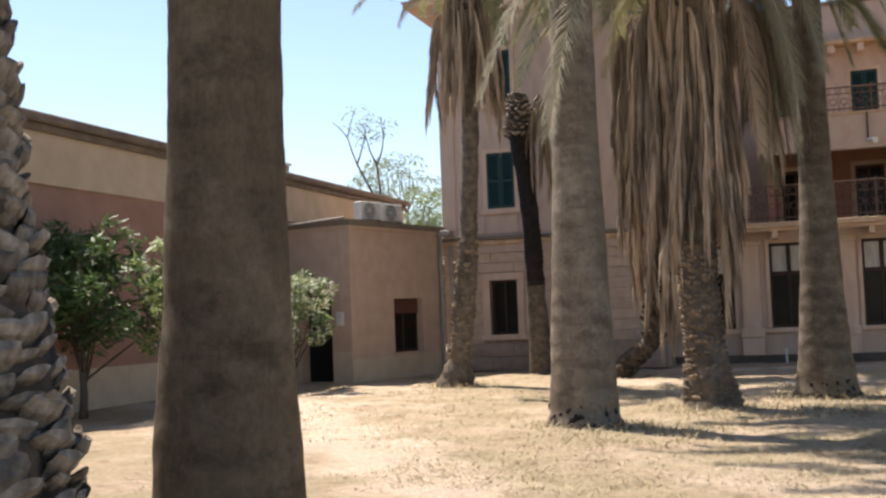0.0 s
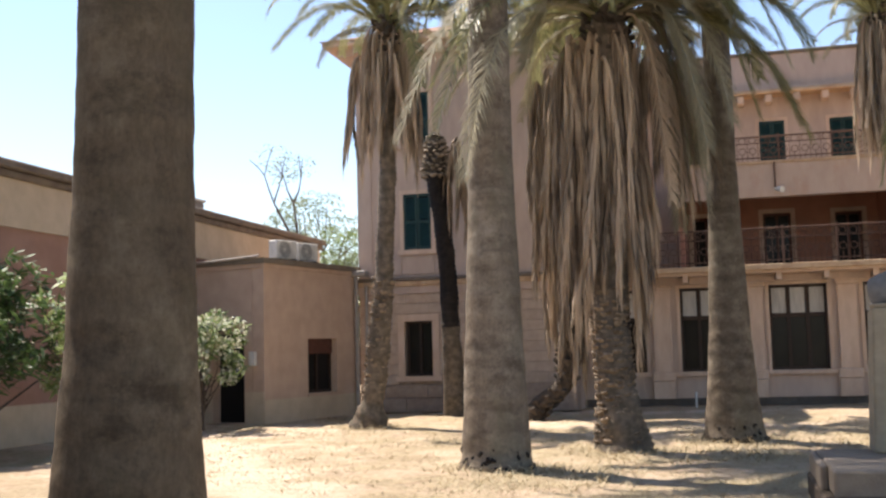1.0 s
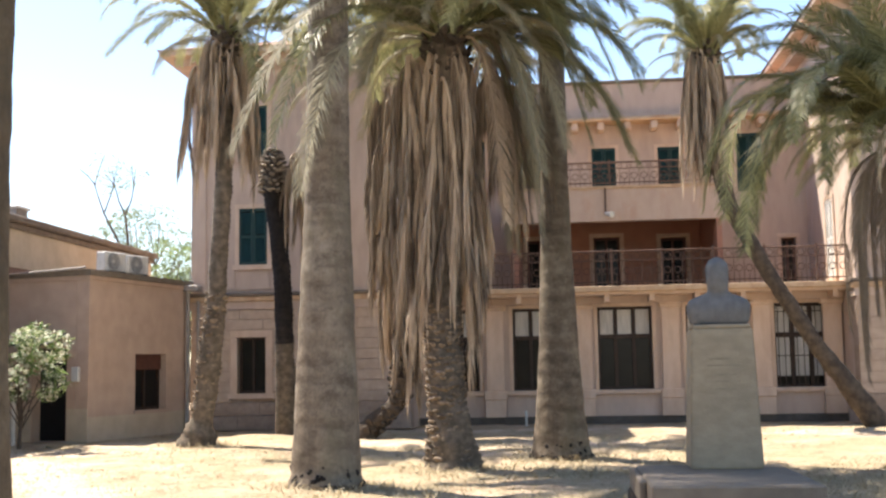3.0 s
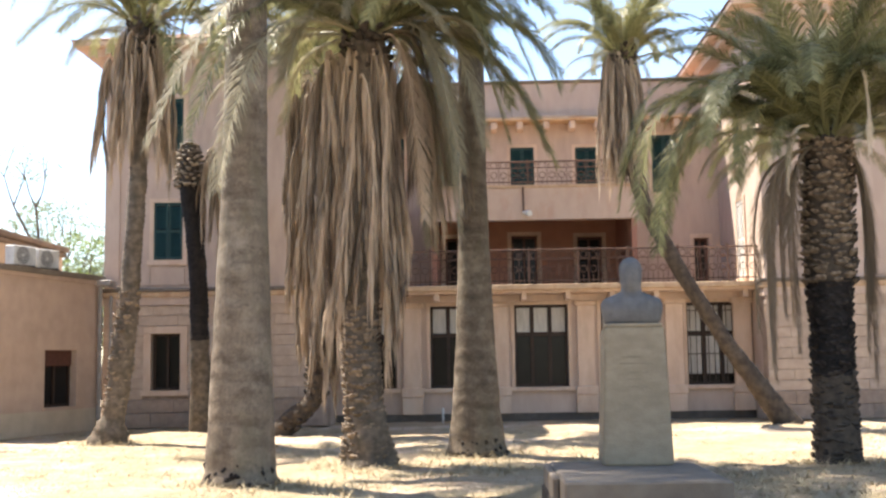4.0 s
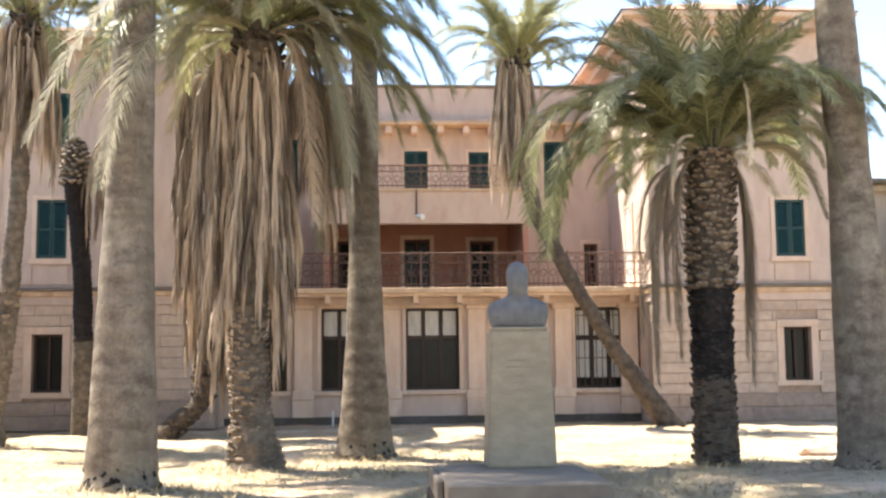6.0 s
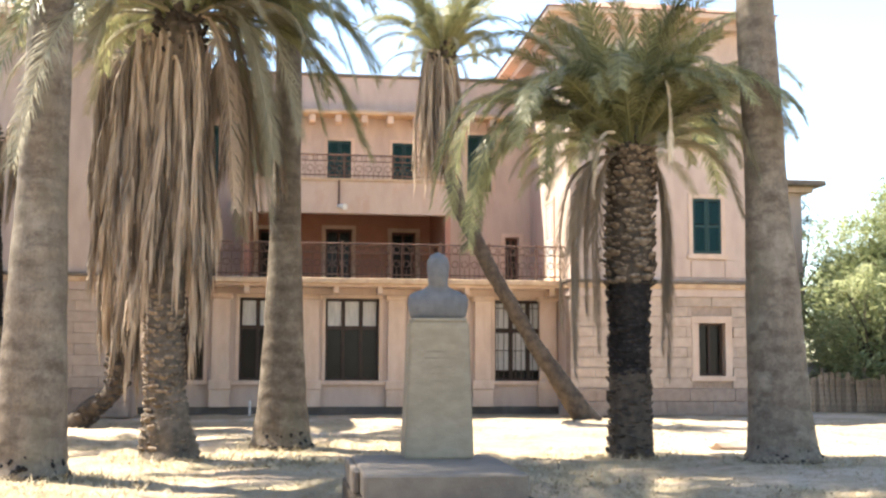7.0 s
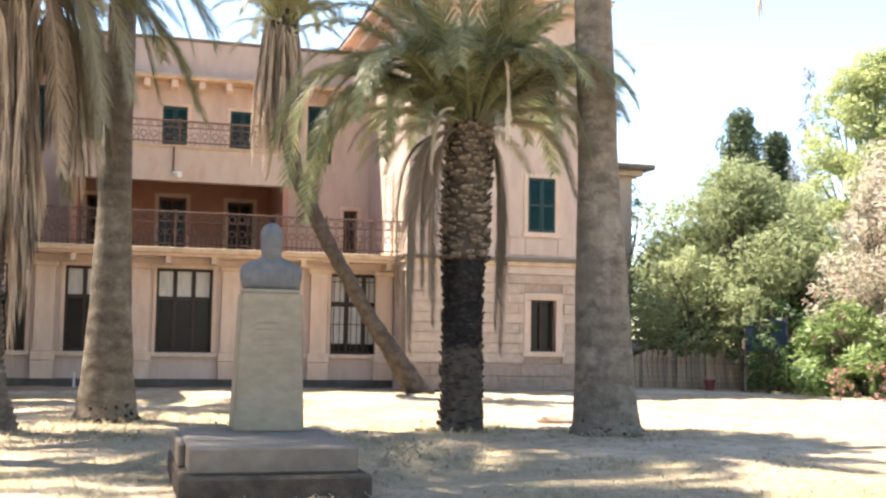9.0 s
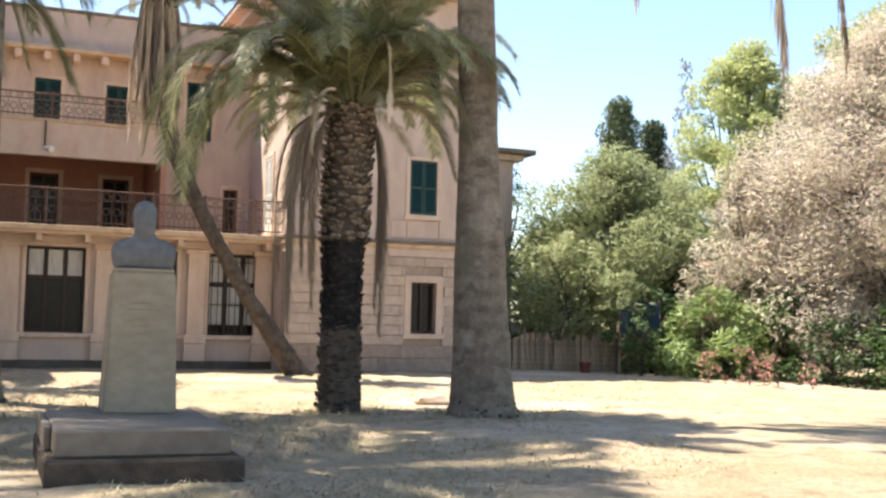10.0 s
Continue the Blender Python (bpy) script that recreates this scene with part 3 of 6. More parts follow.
def put_leaf_bases(palm, axis, radius, z0, z1, rows, around, meshes, seed, tilt=0.0, jitter=1.0):
    """Cut leaf bases in spiral rows; axis(z) and radius(z) give the trunk."""
    r = random.Random(seed)
    for i in range(rows):
        z = z0 + (z1 - z0) * (i + 0.5) / rows
        for k in range(around):
            a = 2 * math.pi * (k + 0.5 * (i % 2)) / around + r.uniform(-0.06, 0.06) * jitter + i * 0.05
            c = axis(z)
            rad = radius(z)
            s = 1 + r.uniform(-0.14, 0.12) * jitter
            m = Matrix.Translation((c[0] + math.cos(a) * rad, c[1] + math.sin(a) * rad, z + r.uniform(-0.02, 0.02) * jitter)) @ pose(0, 0, 0, r.uniform(-7, 7) * jitter, tilt + r.uniform(-8, 8) * jitter, math.degrees(a)) @ Matrix.Diagonal((s, s, s, 1))
            piece("leaf_base", meshes[r.randrange(len(meshes))], palm, m)


def trunk_part(palm, stops, mat, n=60, sides=22, wobble=0.06, ring=0.0, seed=0, label="", name="trunk"):
    rows = along(stops, n)
    bm = tube(bmesh.new(), [(x, y, z) for z, x, y, _ in rows], [q[3] for q in rows], sides, wobble, ring, True, seed)
    return part(name, bm, mat, palm, label, True)


def smooth_palm(at, radii, height, label, lean=(0.0, 0.0), seed=0, crown=1.0, bark=None):
    """A tall grey palm with a ringed, nearly smooth trunk; its crown stands above."""
    palm = thing("palm_tree", label, "palm tree", (*at, 0), 0, "tall grey-trunked palms")
    stops = [(z, lean[0] * z / height, lean[1] * z / height, r) for z, r in radii] + [(height, lean[0], lean[1], radii[-1][1] * 0.85)]
    trunk_part(palm, stops, bark or BARK_SMOOTH, 150, 32, 0.035, 0.004, seed)
    # torn dark root mass round the foot
    r = random.Random(seed)
    bm, r0 = bmesh.new(), radii[0][1]
    for i in range(110):
        a, z = r.uniform(0, 6.283), 0.30 * r.random() ** 2.0
        rad = (r0 * (1 - 0.14 * min(1.0, z / 0.2) - 0.10 * max(0.0, z - 0.2))) * r.uniform(0.88, 0.97)
        bmesh.ops.create_icosphere(bm, subdivisions=1, radius=r.uniform(0.025, 0.055), matrix=pose(math.cos(a) * rad, math.sin(a) * rad, z, r.uniform(0, 90), r.uniform(0, 90), 0) @ Matrix.Diagonal((1, 0.6, 1.5, 1)))
    tagged(part("root_mass", bm, BARK_BLACK, palm, "torn dark roots round the foot"), kind="stuff")
    if crown:
        put_fronds(palm, (lean[0], lean[1], height), ((LIVE_UP, int(14 * crown), 1.15), (LIVE_OUT, int(26 * crown), 1.2), (LIVE_LOW, int(16 * crown), 1.15)), seed + 100, 0.5 + 0.5 * crown)
    return palm

# ---- ground ----


def ground_height(x, y):
    near = max(0.0, 1 - max(0.0, math.hypot(x, y - 15) - 20) / 15)
    return near * (0.05 * noise.noise(Vector((x * 0.35, y * 0.35, 0))) + 0.035 * noise.noise(Vector((x * 1.3, y * 1.3, 4))) + 0.028 * noise.noise(Vector((x * 2.7, y * 2.7, 9))))


def ground_sheet():
    def steps(a, b, s, far):
        inner = [a + s * i for i in range(int((b - a) / s) + 1)]
        out = [15, 40, 100, 300, 900, 2500]
        return [a - o for o in out[::-1]] + inner + [b + o for o in out] if far else inner
    xs, ys = steps(-16, 26, 0.16, True), steps(4, 32, 0.16, True)
    vs = [(x, y, ground_height(x, y)) for y in ys for x in xs]
    w = len(xs)
    fs = [(j * w + i, j * w + i + 1, (j + 1) * w + i + 1, (j + 1) * w + i) for j in range(len(ys) - 1) for i in range(w - 1)]
    tagged(new("ground", raw_mesh(vs, fs, GROUND, "ground", True)), "sun-bleached ground of dry grass and sand", "ground", "", "structure")


ground_sheet()


def dry_grass():
    """Short dry blades in tufts, thicker where the straw lies."""
    r = random.Random(3)
    vs, fs = [], []
    for _ in range(9500):
        y = 5.0 + 24 * r.random() ** 1.25
        x = r.uniform(-0.52 * y - 1.5, 0.62 * y + 1.5)
        if noise.noise(Vector((x * 0.3, y * 0.3, 2))) < -0.12 or x < -12:
            continue
        h = r.uniform(0.02, 0.065) * (1.3 if r.random() < 0.1 else 1)
        for _ in range(6):
            a, px, py = r.uniform(0, 6.283), x + r.gauss(0, 0.16), y + r.gauss(0, 0.16)
            z = ground_height(px, py) - 0.01
            bend = r.uniform(0.8, 2.6) * h
            k = len(vs)
            w = 0.006 + 0.0005 * y
            vs += [(px - math.sin(a) * w, py + math.cos(a) * w, z), (px + math.sin(a) * w, py - math.cos(a) * w, z), (px + math.cos(a) * bend, py + math.sin(a) * bend, z + h * r.uniform(0.5, 1.0))]
            fs.append((k, k + 1, k + 2))
    # matted hay between the palms
    for _ in range(5200):
        y = 8.5 + 15 * r.random()
        x = r.uniform(-0.42 * y, 0.55 * y)
        if noise.noise(Vector((x * 0.45, y * 0.45, 7))) + 0.5 * noise.noise(Vector((x * 1.6, y * 1.6, 4))) < 0.02:
            continue
        for _ in range(9):
            a, px, py = r.uniform(0, 6.283), x + r.gauss(0, 0.13), y + r.gauss(0, 0.13)
            h, w = r.uniform(0.025, 0.10), 0.008
            z = ground_height(px, py) - 0.01
            k = len(vs)
            vs += [(px - math.sin(a) * w, py + math.cos(a) * w, z), (px + math.sin(a) * w, py - math.cos(a) * w, z), (px + math.cos(a) * h * 2.2, py + math.sin(a) * h * 2.2, z + h * r.uniform(0.5, 1.0))]
            fs.append((k, k + 1, k + 2))
    # longer tufts round the feet of the palms
    for cx, cy, cr in ((-3.2, 15.6, 0.75), (-1.75, 18.4, 0.8), (0.0, 20.25, 0.8), (7.77, 16.85, 0.85), (5.64, 17.85, 0.6), (-7.9, 24.3, 0.7), (-0.6, 17.2, 1.1), (1.2, 18.6, 1.2), (-2.2, 14.4, 0.9), (3.4, 15.0, 1.3)):
        for _ in range(420):
            a0, q = r.uniform(0, 6.283), cr * r.uniform(0.6, 1.35)
            px, py = cx + math.cos(a0) * q, cy + math.sin(a0) * q
            a, h, w = r.uniform(0, 6.283), r.uniform(0.06, 0.19), 0.012
            z = ground_height(px, py) - 0.01
            k = len(vs)
            vs += [(px - math.sin(a) * w, py + math.cos(a) * w, z), (px + math.sin(a) * w, py - math.cos(a) * w, z), (px + math.cos(a) * h * 1.3, py + math.sin(a) * h * 1.3, z + h * r.uniform(0.4, 1.0))]
            fs.append((k, k + 1, k + 2))
    tagged(new("dry_grass", raw_mesh(vs, fs, STRAW, "dry_grass")), "short dry straw-coloured grass over the sandy ground", "grass", "", "stuff")


dry_grass()

# ---- main building ----
YW, YC, YB = 30.46, 32.0, 35.7
ZS = 3.80
house = thing("palazzo", "three-storey pink stucco palazzo with green shutters and balconies", "building")


def add_window(parent, x0, x1, z0, z1, y, kind, depth=0.3):
    """A window or glazed door in the opening of a wall that faces -y, whose face is at y."""
    w, h = x1 - x0, z1 - z0
    win = part("window", slab_box(x0, x1, y + depth, y + depth + 0.02, z0, z1), GLASS_DARK, parent)
    wood = DARK_WOOD if kind != "red" else RED_WOOD
    leaf_paint = GREEN if kind == "shutter" else WHITE
    bm = bmesh.new()
    yf0, yf1 = y + depth - 0.08, y + depth - 0.012
    for a, b, c, d in ((x0, x0 + 0.07, z0, z1), (x1 - 0.07, x1, z0, z1), (x0 + 0.07, x1 - 0.07, z0, z0 + 0.08), (x0 + 0.07, x1 - 0.07, z1 - 0.07, z1)):
        box(bm, a, b, yf0, yf1, c, d)
    part("frame", bm, wood, win)
    if kind in ("shutter", "pale_shutter"):
        for a, b in ((x0 + 0.01, (x0 + x1) / 2 - 0.008), ((x0 + x1) / 2 + 0.008, x1 - 0.01)):
            s0 = y - 0.02
            bm = bmesh.new()
            for p, q, c, d in ((a, a + 0.06, z0, z1), (b - 0.06, b, z0, z1), (a + 0.06, b - 0.06, z0, z0 + 0.09), (a + 0.06, b - 0.06, z1 - 0.08, z1), (a + 0.06, b - 0.06, (z0 + z1) / 2 - 0.04, (z0 + z1) / 2 + 0.04)):
                box(bm, p, q, s0, s0 + 0.045, c, d)
            leaf = part("shutter", bm, leaf_paint, win)
            bm = bmesh.new()
            z = z0 + 0.12
            while z < z1 - 0.1:
                if abs(z - (z0 + z1) / 2) > 0.07:
                    vs = [bm.verts.new(v) for v in ((a + 0.06, s0 + 0.008, z - 0.02), (b - 0.06, s0 + 0.008, z - 0.02), (b - 0.06, s0 + 0.038, z + 0.035), (a + 0.06, s0 + 0.038, z + 0.035))]
                    bm.faces.new(vs)
                z += 0.055
            tagged(part("louvres", bm, leaf_paint, leaf), kind="stuff")
    elif kind == "great":
        zt = z0 + h * 0.64
        bars = bmesh.new()
        box(bars, x0 + 0.07, x1 - 0.07, yf0, yf1, zt - 0.05, zt + 0.05)
        for i in (1, 2):
            xm = x0 + w * i / 3
            box(bars, xm - 0.045, xm + 0.045, yf0 - 0.005, yf1, z0 + 0.08, zt - 0.05)
            box(bars, xm - 0.045, xm + 0.045, yf0 - 0.005, yf1, zt + 0.05, z1 - 0.07)
        part("mullion", bars, wood, win)
        for i in range(3):
            a, b = x0 + w * i / 3 + 0.06, x0 + w * (i + 1) / 3 - 0.06
            part("pane", slab_box(a, b, yf1 - 0.03, yf1 - 0.02, zt + 0.06, z1 - 0.08), CURTAIN, win, "pale curtained upper pane")
    elif kind == "curtained":
        bars = bmesh.new()
        zt = z0 + h * 0.62
        box(bars, x0 + 0.07, x1 - 0.07, yf0, yf1, zt - 0.05, zt + 0.05)
        for i in (1, 2):
            xm = x0 + w * i / 3
            box(bars, xm - 0.05, xm + 0.05, yf0 - 0.005, yf1, z0 + 0.08, z1 - 0.07)
        part("mullion", bars, wood, win)
        for i in range(3):
            a, b = x0 + w * i / 3 + 0.07, x0 + w * (i + 1) / 3 - 0.07
            for c, d in ((z0 + 0.3, zt - 0.07), (zt + 0.07, z1 - 0.09)):
                part("pane", slab_box(a, b, yf1 - 0.03, yf1 - 0.02, c, d), CURTAIN, win, "pale curtained pane")
        grid = bmesh.new()
        x = x0 + 0.12
        while x < x1 - 0.1:
            box(grid, x - 0.011, x + 0.011, yf0 - 0.07, yf0 - 0.05, z0 + 0.02, z1 - 0.02)
            x += 0.17
        for f in (0.12, 0.37, 0.62, 0.9):
            box(grid, x0 + 0.02, x1 - 0.02, yf0 - 0.05, yf0 - 0.03, z0 + h * f - 0.012, z0 + h * f + 0.012)
        part("window_grille", grid, DARK_WOOD, win, "dark iron window grille")
    elif kind == "door":
        xm = (x0 + x1) / 2
        part("mullion", slab_box(xm - 0.05, xm + 0.05, yf0 - 0.005, yf1, z0 + 0.08, z1 - 0.07), wood, win)
    else:
        xm = (x0 + x1) / 2
        part("mullion", slab_box(xm - 0.035, xm + 0.035, yf0 - 0.005, yf1, z0 + 0.08, z1 - 0.07), wood, win)
    return win


def surround(parent, x0, x1, z0, z1, y, t=0.17, proud=0.05, sill=True, foot=False):
    for name, a, b, c, d in (("jamb", x0 - t, x0, z0, z1), ("jamb", x1, x1 + t, z0, z1), ("lintel", x0 - t, x1 + t, z1 + 0.002, z1 + t)):
        part(name, slab_box(a, b, y - proud, y + 0.1, c, d, bevel=0.006), TRIM, parent)
    if sill:
        part("sill", slab_box(x0 - t - 0.05, x1 + t + 0.05, y - proud - 0.05, y + 0.1, z0 - 0.14, z0), TRIM, parent)


def wing(x0, x1, lower, upper, third, eave, name_label, side, y1=YB + 2.4):
    """A projecting wing: rusticated stone below, stucco above, string courses between."""
    w = part("wing", wall_with_holes(bmesh.new(), x0, x1, 0.0, 3.34, YW + 0.05, YW + 0.5, [lower]), JOINT, house, name_label)
    part("upper_wall", wall_with_holes(bmesh.new(), x0, x1, ZS, eave, YW, YW + 0.5, [upper, third]), PINK, w)
    for a, b in ((x0, x0 + 0.42), (x1 - 0.42, x1)):
        part("corner_strip", slab_box(a, b, YW - 0.035, YW, ZS + 0.004, eave), PINK, w)
    part("string_course", slab_box(x0 - 0.05, x1 + 0.05, YW - 0.06, YW + 0.5, 3.34, 3.56), PINK, w, "pink lower band of the string course")
    part("string_course", slab_box(x0 - 0.12, x1 + 0.12, YW - 0.13, YW + 0.5, 3.56, 3.70, bevel=0.02), OCHRE, w, "ochre moulding of the string course")
    part("string_course", slab_box(x0 - 0.17, x1 + 0.17, YW - 0.18, YW + 0.5, 3.70, 3.80, bevel=0.02), COPING, w, "weathered ledge of the string course")
    # apron panels below the upper window
    for a, b in ((upper[0] - 0.55, upper[0] - 0.10), (upper[0] - 0.06, upper[1] + 0.06), (upper[1] + 0.10, upper[1] + 0.55)):
        part("apron_panel", slab_box(a, b, YW - 0.03, YW, ZS + 0.08, upper[2] - 0.18, bevel=0.008), PINK, w)
    surround(w, *lower, YW, 0.2, 0.04)
    surround(w, *upper, YW, 0.12, 0.04)
    surround(w, *third, YW, 0.12, 0.04)
    add_window(w, *lower, YW, "plain")
    add_window(w, *upper, YW, "shutter")
    add_window(w, *third, YW, "shutter")
    # flanks and back
    return w


left_low, left_up = (-8.85, -8.04, 1.02, 2.56), (-8.80, -8.0, 4.58, 6.17)
right_low, right_up = (11.53, 12.31, 1.12, 2.60), (11.41, 12.25, 4.56, 6.15)
XL0, XL1, XR0, XR1 = -10.17, -4.0, 7.84, 13.5
EL, ER = 10.45, 11.2
wl = wing(XL0, XL1, left_low, left_up, (-8.80, -8.0, 7.6, 9.1), EL, "pink wing with rusticated stone ground floor", -1)
wr = wing(XR0, XR1, right_low, right_up, (11.41, 12.25, 7.7, 9.3), ER, "pink wing with rusticated stone ground floor", 1)


def flank(parent, x, facing, top, windows):
    """A side wall of a wing, between the front wall and the rear body. facing: -1 looks to -x."""
    y0, y1 = YW + 0.5, 44.0
    bm = wall_with_holes(bmesh.new(), -y1, -y0, 0.0, top, 0.0, 0.4, windows)
    ob = part("side_wall", bm, PINK, parent)
    # wall built along x, then turned so that its face looks to -x or +x
    if facing < 0:
        ob.matrix_basis = Matrix(((0, 1, 0, x), (-1, 0, 0, 0), (0, 0, 1, 0), (0, 0, 0, 1)))
    else:
        ob.matrix_basis = Matrix(((0, -1, 0, x), (-1, 0, 0, 0), (0, 0, 1, 0), (0, 0, 0, 1)))
    for h in windows:
        add_window(ob, *h, 0.0, "pale_shutter" if h[2] < 5 else "shutter")
        surround(ob, *h, 0.0, 0.12, 0.04)


flank(wr, XR0, -1, ER, [(-33.3, -32.4, 4.0, 6.25), (-33.3, -32.4, 7.3, 9.3)])
flank(wl, XL0, -1, EL, [])
flank(wl, XL1, 1, EL, [])
flank(wr, XR1, 1, ER, [])


def eaves(parent, x0, x1, y0, y1, z, over=0.75, right=None):
    """A moulded eave and hipped roof; right is the overhang on the +x side where that differs."""
    x1 -= over - (over if right is None else right)
    part("eave", slab_box(x0 - over, x1 + over, y0 - over, y1 + over, z, z + 0.16, bevel=0.03), TRIM, parent, "pale moulded eave")
    part("eave", slab_box(x0 - over * 0.55, x1 + over * 0.55, y0 - over * 0.55, y1 + over * 0.55, z - 0.22, z), PINK, parent)
    bm = bmesh.new()
    c = [bm.verts.new(v) for v in ((x0 - over - 0.05, y0 - over - 0.05, z + 0.165), (x1 + over + 0.05, y0 - over - 0.05, z + 0.165), (x1 + over + 0.05, y1 + over, z + 0.165), (x0 - over - 0.05, y1 + over, z + 0.165))]
    xm = (x0 + x1) / 2
    r = [bm.verts.new((xm, y0 + (x1 - x0) / 2, z + 1.5)), bm.verts.new((xm, y1 - (x1 - x0) / 2, z + 1.5))]
    for f in ((c[0], c[1], r[0]), (c[1], c[2], r[1], r[0]), (c[2], c[3], r[1]), (c[3], c[0], r[0], r[1]), (c[3], c[2], c[1], c[0])):
        bm.faces.new(f)
    part("roof", bm, ROOF, parent, "low hipped tile roof")
    x = x0 + 0.2
    while x < x1:
        part("bracket", slab_box(x - 0.08, x + 0.08, y0 - over * 0.85, y0 - over * 0.55, z - 0.2, z), PINK, parent)
        x += 0.8


eaves(wl, XL0, XL1, YW, 44, EL)
eaves(wr, XR0, XR1, YW, 44, ER, 0.75, 0.25)
# lower body behind the wing
rear = part("rear_body", slab_box(XR1, 18.3, 38.0, 46.0, 0.0, 7.55), PINK, house, "lower pink stucco body behind the wing")
part("eave", slab_box(XR1, 18.95, 37.35, 46.5, 7.75, 7.95, bevel=0.03), COPING, rear)
part("eave", slab_box(XR1, 18.6, 37.7, 46.3, 7.55, 7.75), TRIM, rear)

# centre: ground floor with pilasters and five great windows
centres = (-3.0, -0.52, 1.88, 4.33, 6.75)
holes = [(c - 0.76, c + 0.76, 0.95, 3.27) for c in centres]
mid = part("centre_wall", wall_with_holes(bmesh.new(), XL1, XR0, 0.22, 3.55, YC, YC + 0.45, holes), PINK, house, "pink ground-floor front with pilasters")
part("plinth", slab_box(XL1, XR0, YC - 0.06, YC + 0.3, 0.0, 0.22), BASE_DARK, mid, "dark base course")
part("sill_course", slab_box(XL1, XR0, YC - 0.13, YC - 0.002, 0.82, 0.94, bevel=0.02), TRIM, mid)
for h, kind in zip(holes, ("great", "great", "great", "great", "curtained")):
    add_window(mid, *h, YC, kind)
    for name, a, b, c, d in (("jamb", h[0] - 0.10, h[0], h[2], h[3]), ("jamb", h[1], h[1] + 0.10, h[2], h[3]), ("lintel", h[0] - 0.10, h[1] + 0.10, h[3] + 0.002, h[3] + 0.085)):
        part(name, slab_box(a, b, YC - 0.03, YC + 0.1, c, d, bevel=0.006), TRIM, mid)
for c in (-1.78, 0.70, 3.13, 5.62, 7.52):
    p = part("pilaster", slab_box(c - 0.24, c + 0.24, YC - 0.16, YC - 0.002, 0.96, 3.22), TRIM, mid, "pale stone pilaster")
    part("capital", slab_box(c - 0.32, c + 0.32, YC - 0.22, YC - 0.002, 3.22, 3.36, bevel=0.03), TRIM, p)
    part("base", slab_box(c - 0.32, c + 0.32, YC - 0.22, YC - 0.132, 0.70, 0.96, bevel=0.02), TRIM, p)
    part("pedestal", slab_box(c - 0.29, c + 0.29, YC - 0.18, YC - 0.062, 0.22, 0.70), TRIM, p)
part("entablature", slab_box(XL1, XR0, YC - 0.20, YC + 0.45, 3.36, 3.55), PINK, mid)

# balcony over the ground floor, and the loggia behind it
BF = 31.0
part("balcony_slab", slab_box(XL1, XR0, BF - 0.1, YB, 3.62, 3.78, bevel=0.02), OCHRE, mid, "ochre stained balcony slab")
part("balcony_moulding", slab_box(XL1, XR0, BF + 0.06, YC + 0.4, 3.55, 3.62), TRIM, mid)
x = XL1 + 0.5
while x < XR0:
    part("bracket", slab_box(x - 0.07, x + 0.07, BF + 0.12, YC - 0.21, 3.37, 3.55), TRIM, mid)
    x += 1.22
LX0, LX1 = -1.2, 4.68
up_doors = [(-0.92, -0.12, 3.8, 5.62), (1.20, 2.02, 3.8, 5.66), (3.30, 4.08, 3.8, 5.60)]
top_doors = [(-0.92, -0.12, 6.75, 8.5), (1.22, 1.98, 6.75, 8.53), (3.30, 4.06, 6.75, 8.5)]
side_up = [(7.0, 7.45, 3.8, 5.5)]
side_top = [(5.75, 6.55, 7.0, 8.85)]
left_up_d = [(-3.2, -2.2, 3.8, 5.8), (-3.2, -2.2, 6.9, 8.9)]
part("first_floor_wall", wall_with_holes(bmesh.new(), LX0, LX1, 3.78, 6.70, YB, YB + 0.4, up_doors), PINK_DEEP, mid, "deep pink wall inside the loggia")
part("upper_back_wall", wall_with_holes(bmesh.new(), LX0, LX1, 6.70, 9.75, YB, YB + 0.4, top_doors), PINK, mid)
part("upper_back_wall", wall_with_holes(bmesh.new(), LX1, XR0 + 0.2, 3.78, 9.75, YB, YB + 0.4, side_up + side_top), PINK, mid)
part("upper_back_wall", wall_with_holes(bmesh.new(), XL1 - 0.2, LX0, 3.78, 9.75, YB, YB + 0.4, left_up_d), PINK, mid)
for d in up_doors + side_up + left_up_d[:1]:
    add_window(mid, *d, YB, "red")
    surround(mid, *d, YB, 0.13, 0.03, False)
for d in top_doors + side_top + left_up_d[1:]:
    add_window(mid, *d, YB, "shutter")
    surround(mid, *d, YB, 0.10, 0.03, False)
part("loggia_side", slab_box(LX1 - 0.14, LX1, YC + 0.02, YB, 3.78, 6.64), PINK_DEEP, mid)
part("loggia_side", slab_box(LX0, LX0 + 0.14, YC + 0.02, YB, 3.78, 6.64), PINK_DEEP, mid)
part("loggia_beam", slab_box(LX0, LX1, YC, YC + 0.3, 5.71, 6.64), PINK_RUST, mid, "solid pink parapet band with rust stains")
part("terrace_floor", slab_box(LX0 - 0.02, LX1 + 0.02, YC - 0.05, YB, 6.64, 6.72, bevel=0.01), OCHRE, mid)
part("loggia_ceiling", slab_box(LX0 + 0.14, LX1 - 0.14, YC + 0.3, YB, 6.3, 6.5), PINK_DEEP, mid)
part("drainpipe", tube(bmesh.new(), [(1.45, YC - 0.05, 6.66), (1.45, YC - 0.05, 5.9)], [0.025, 0.025], 8), IRON, mid, "rusty thin pipe down the parapet band")
bm = tube(bmesh.new(), [(1.45, YC - 0.02, 5.92), (1.5, YC - 0.12, 5.90), (1.62, YC - 0.28, 5.86)], [0.05, 0.06, 0.09], 10)
part("spotlight", bm, WHITE, mid, "small white outdoor spotlight")
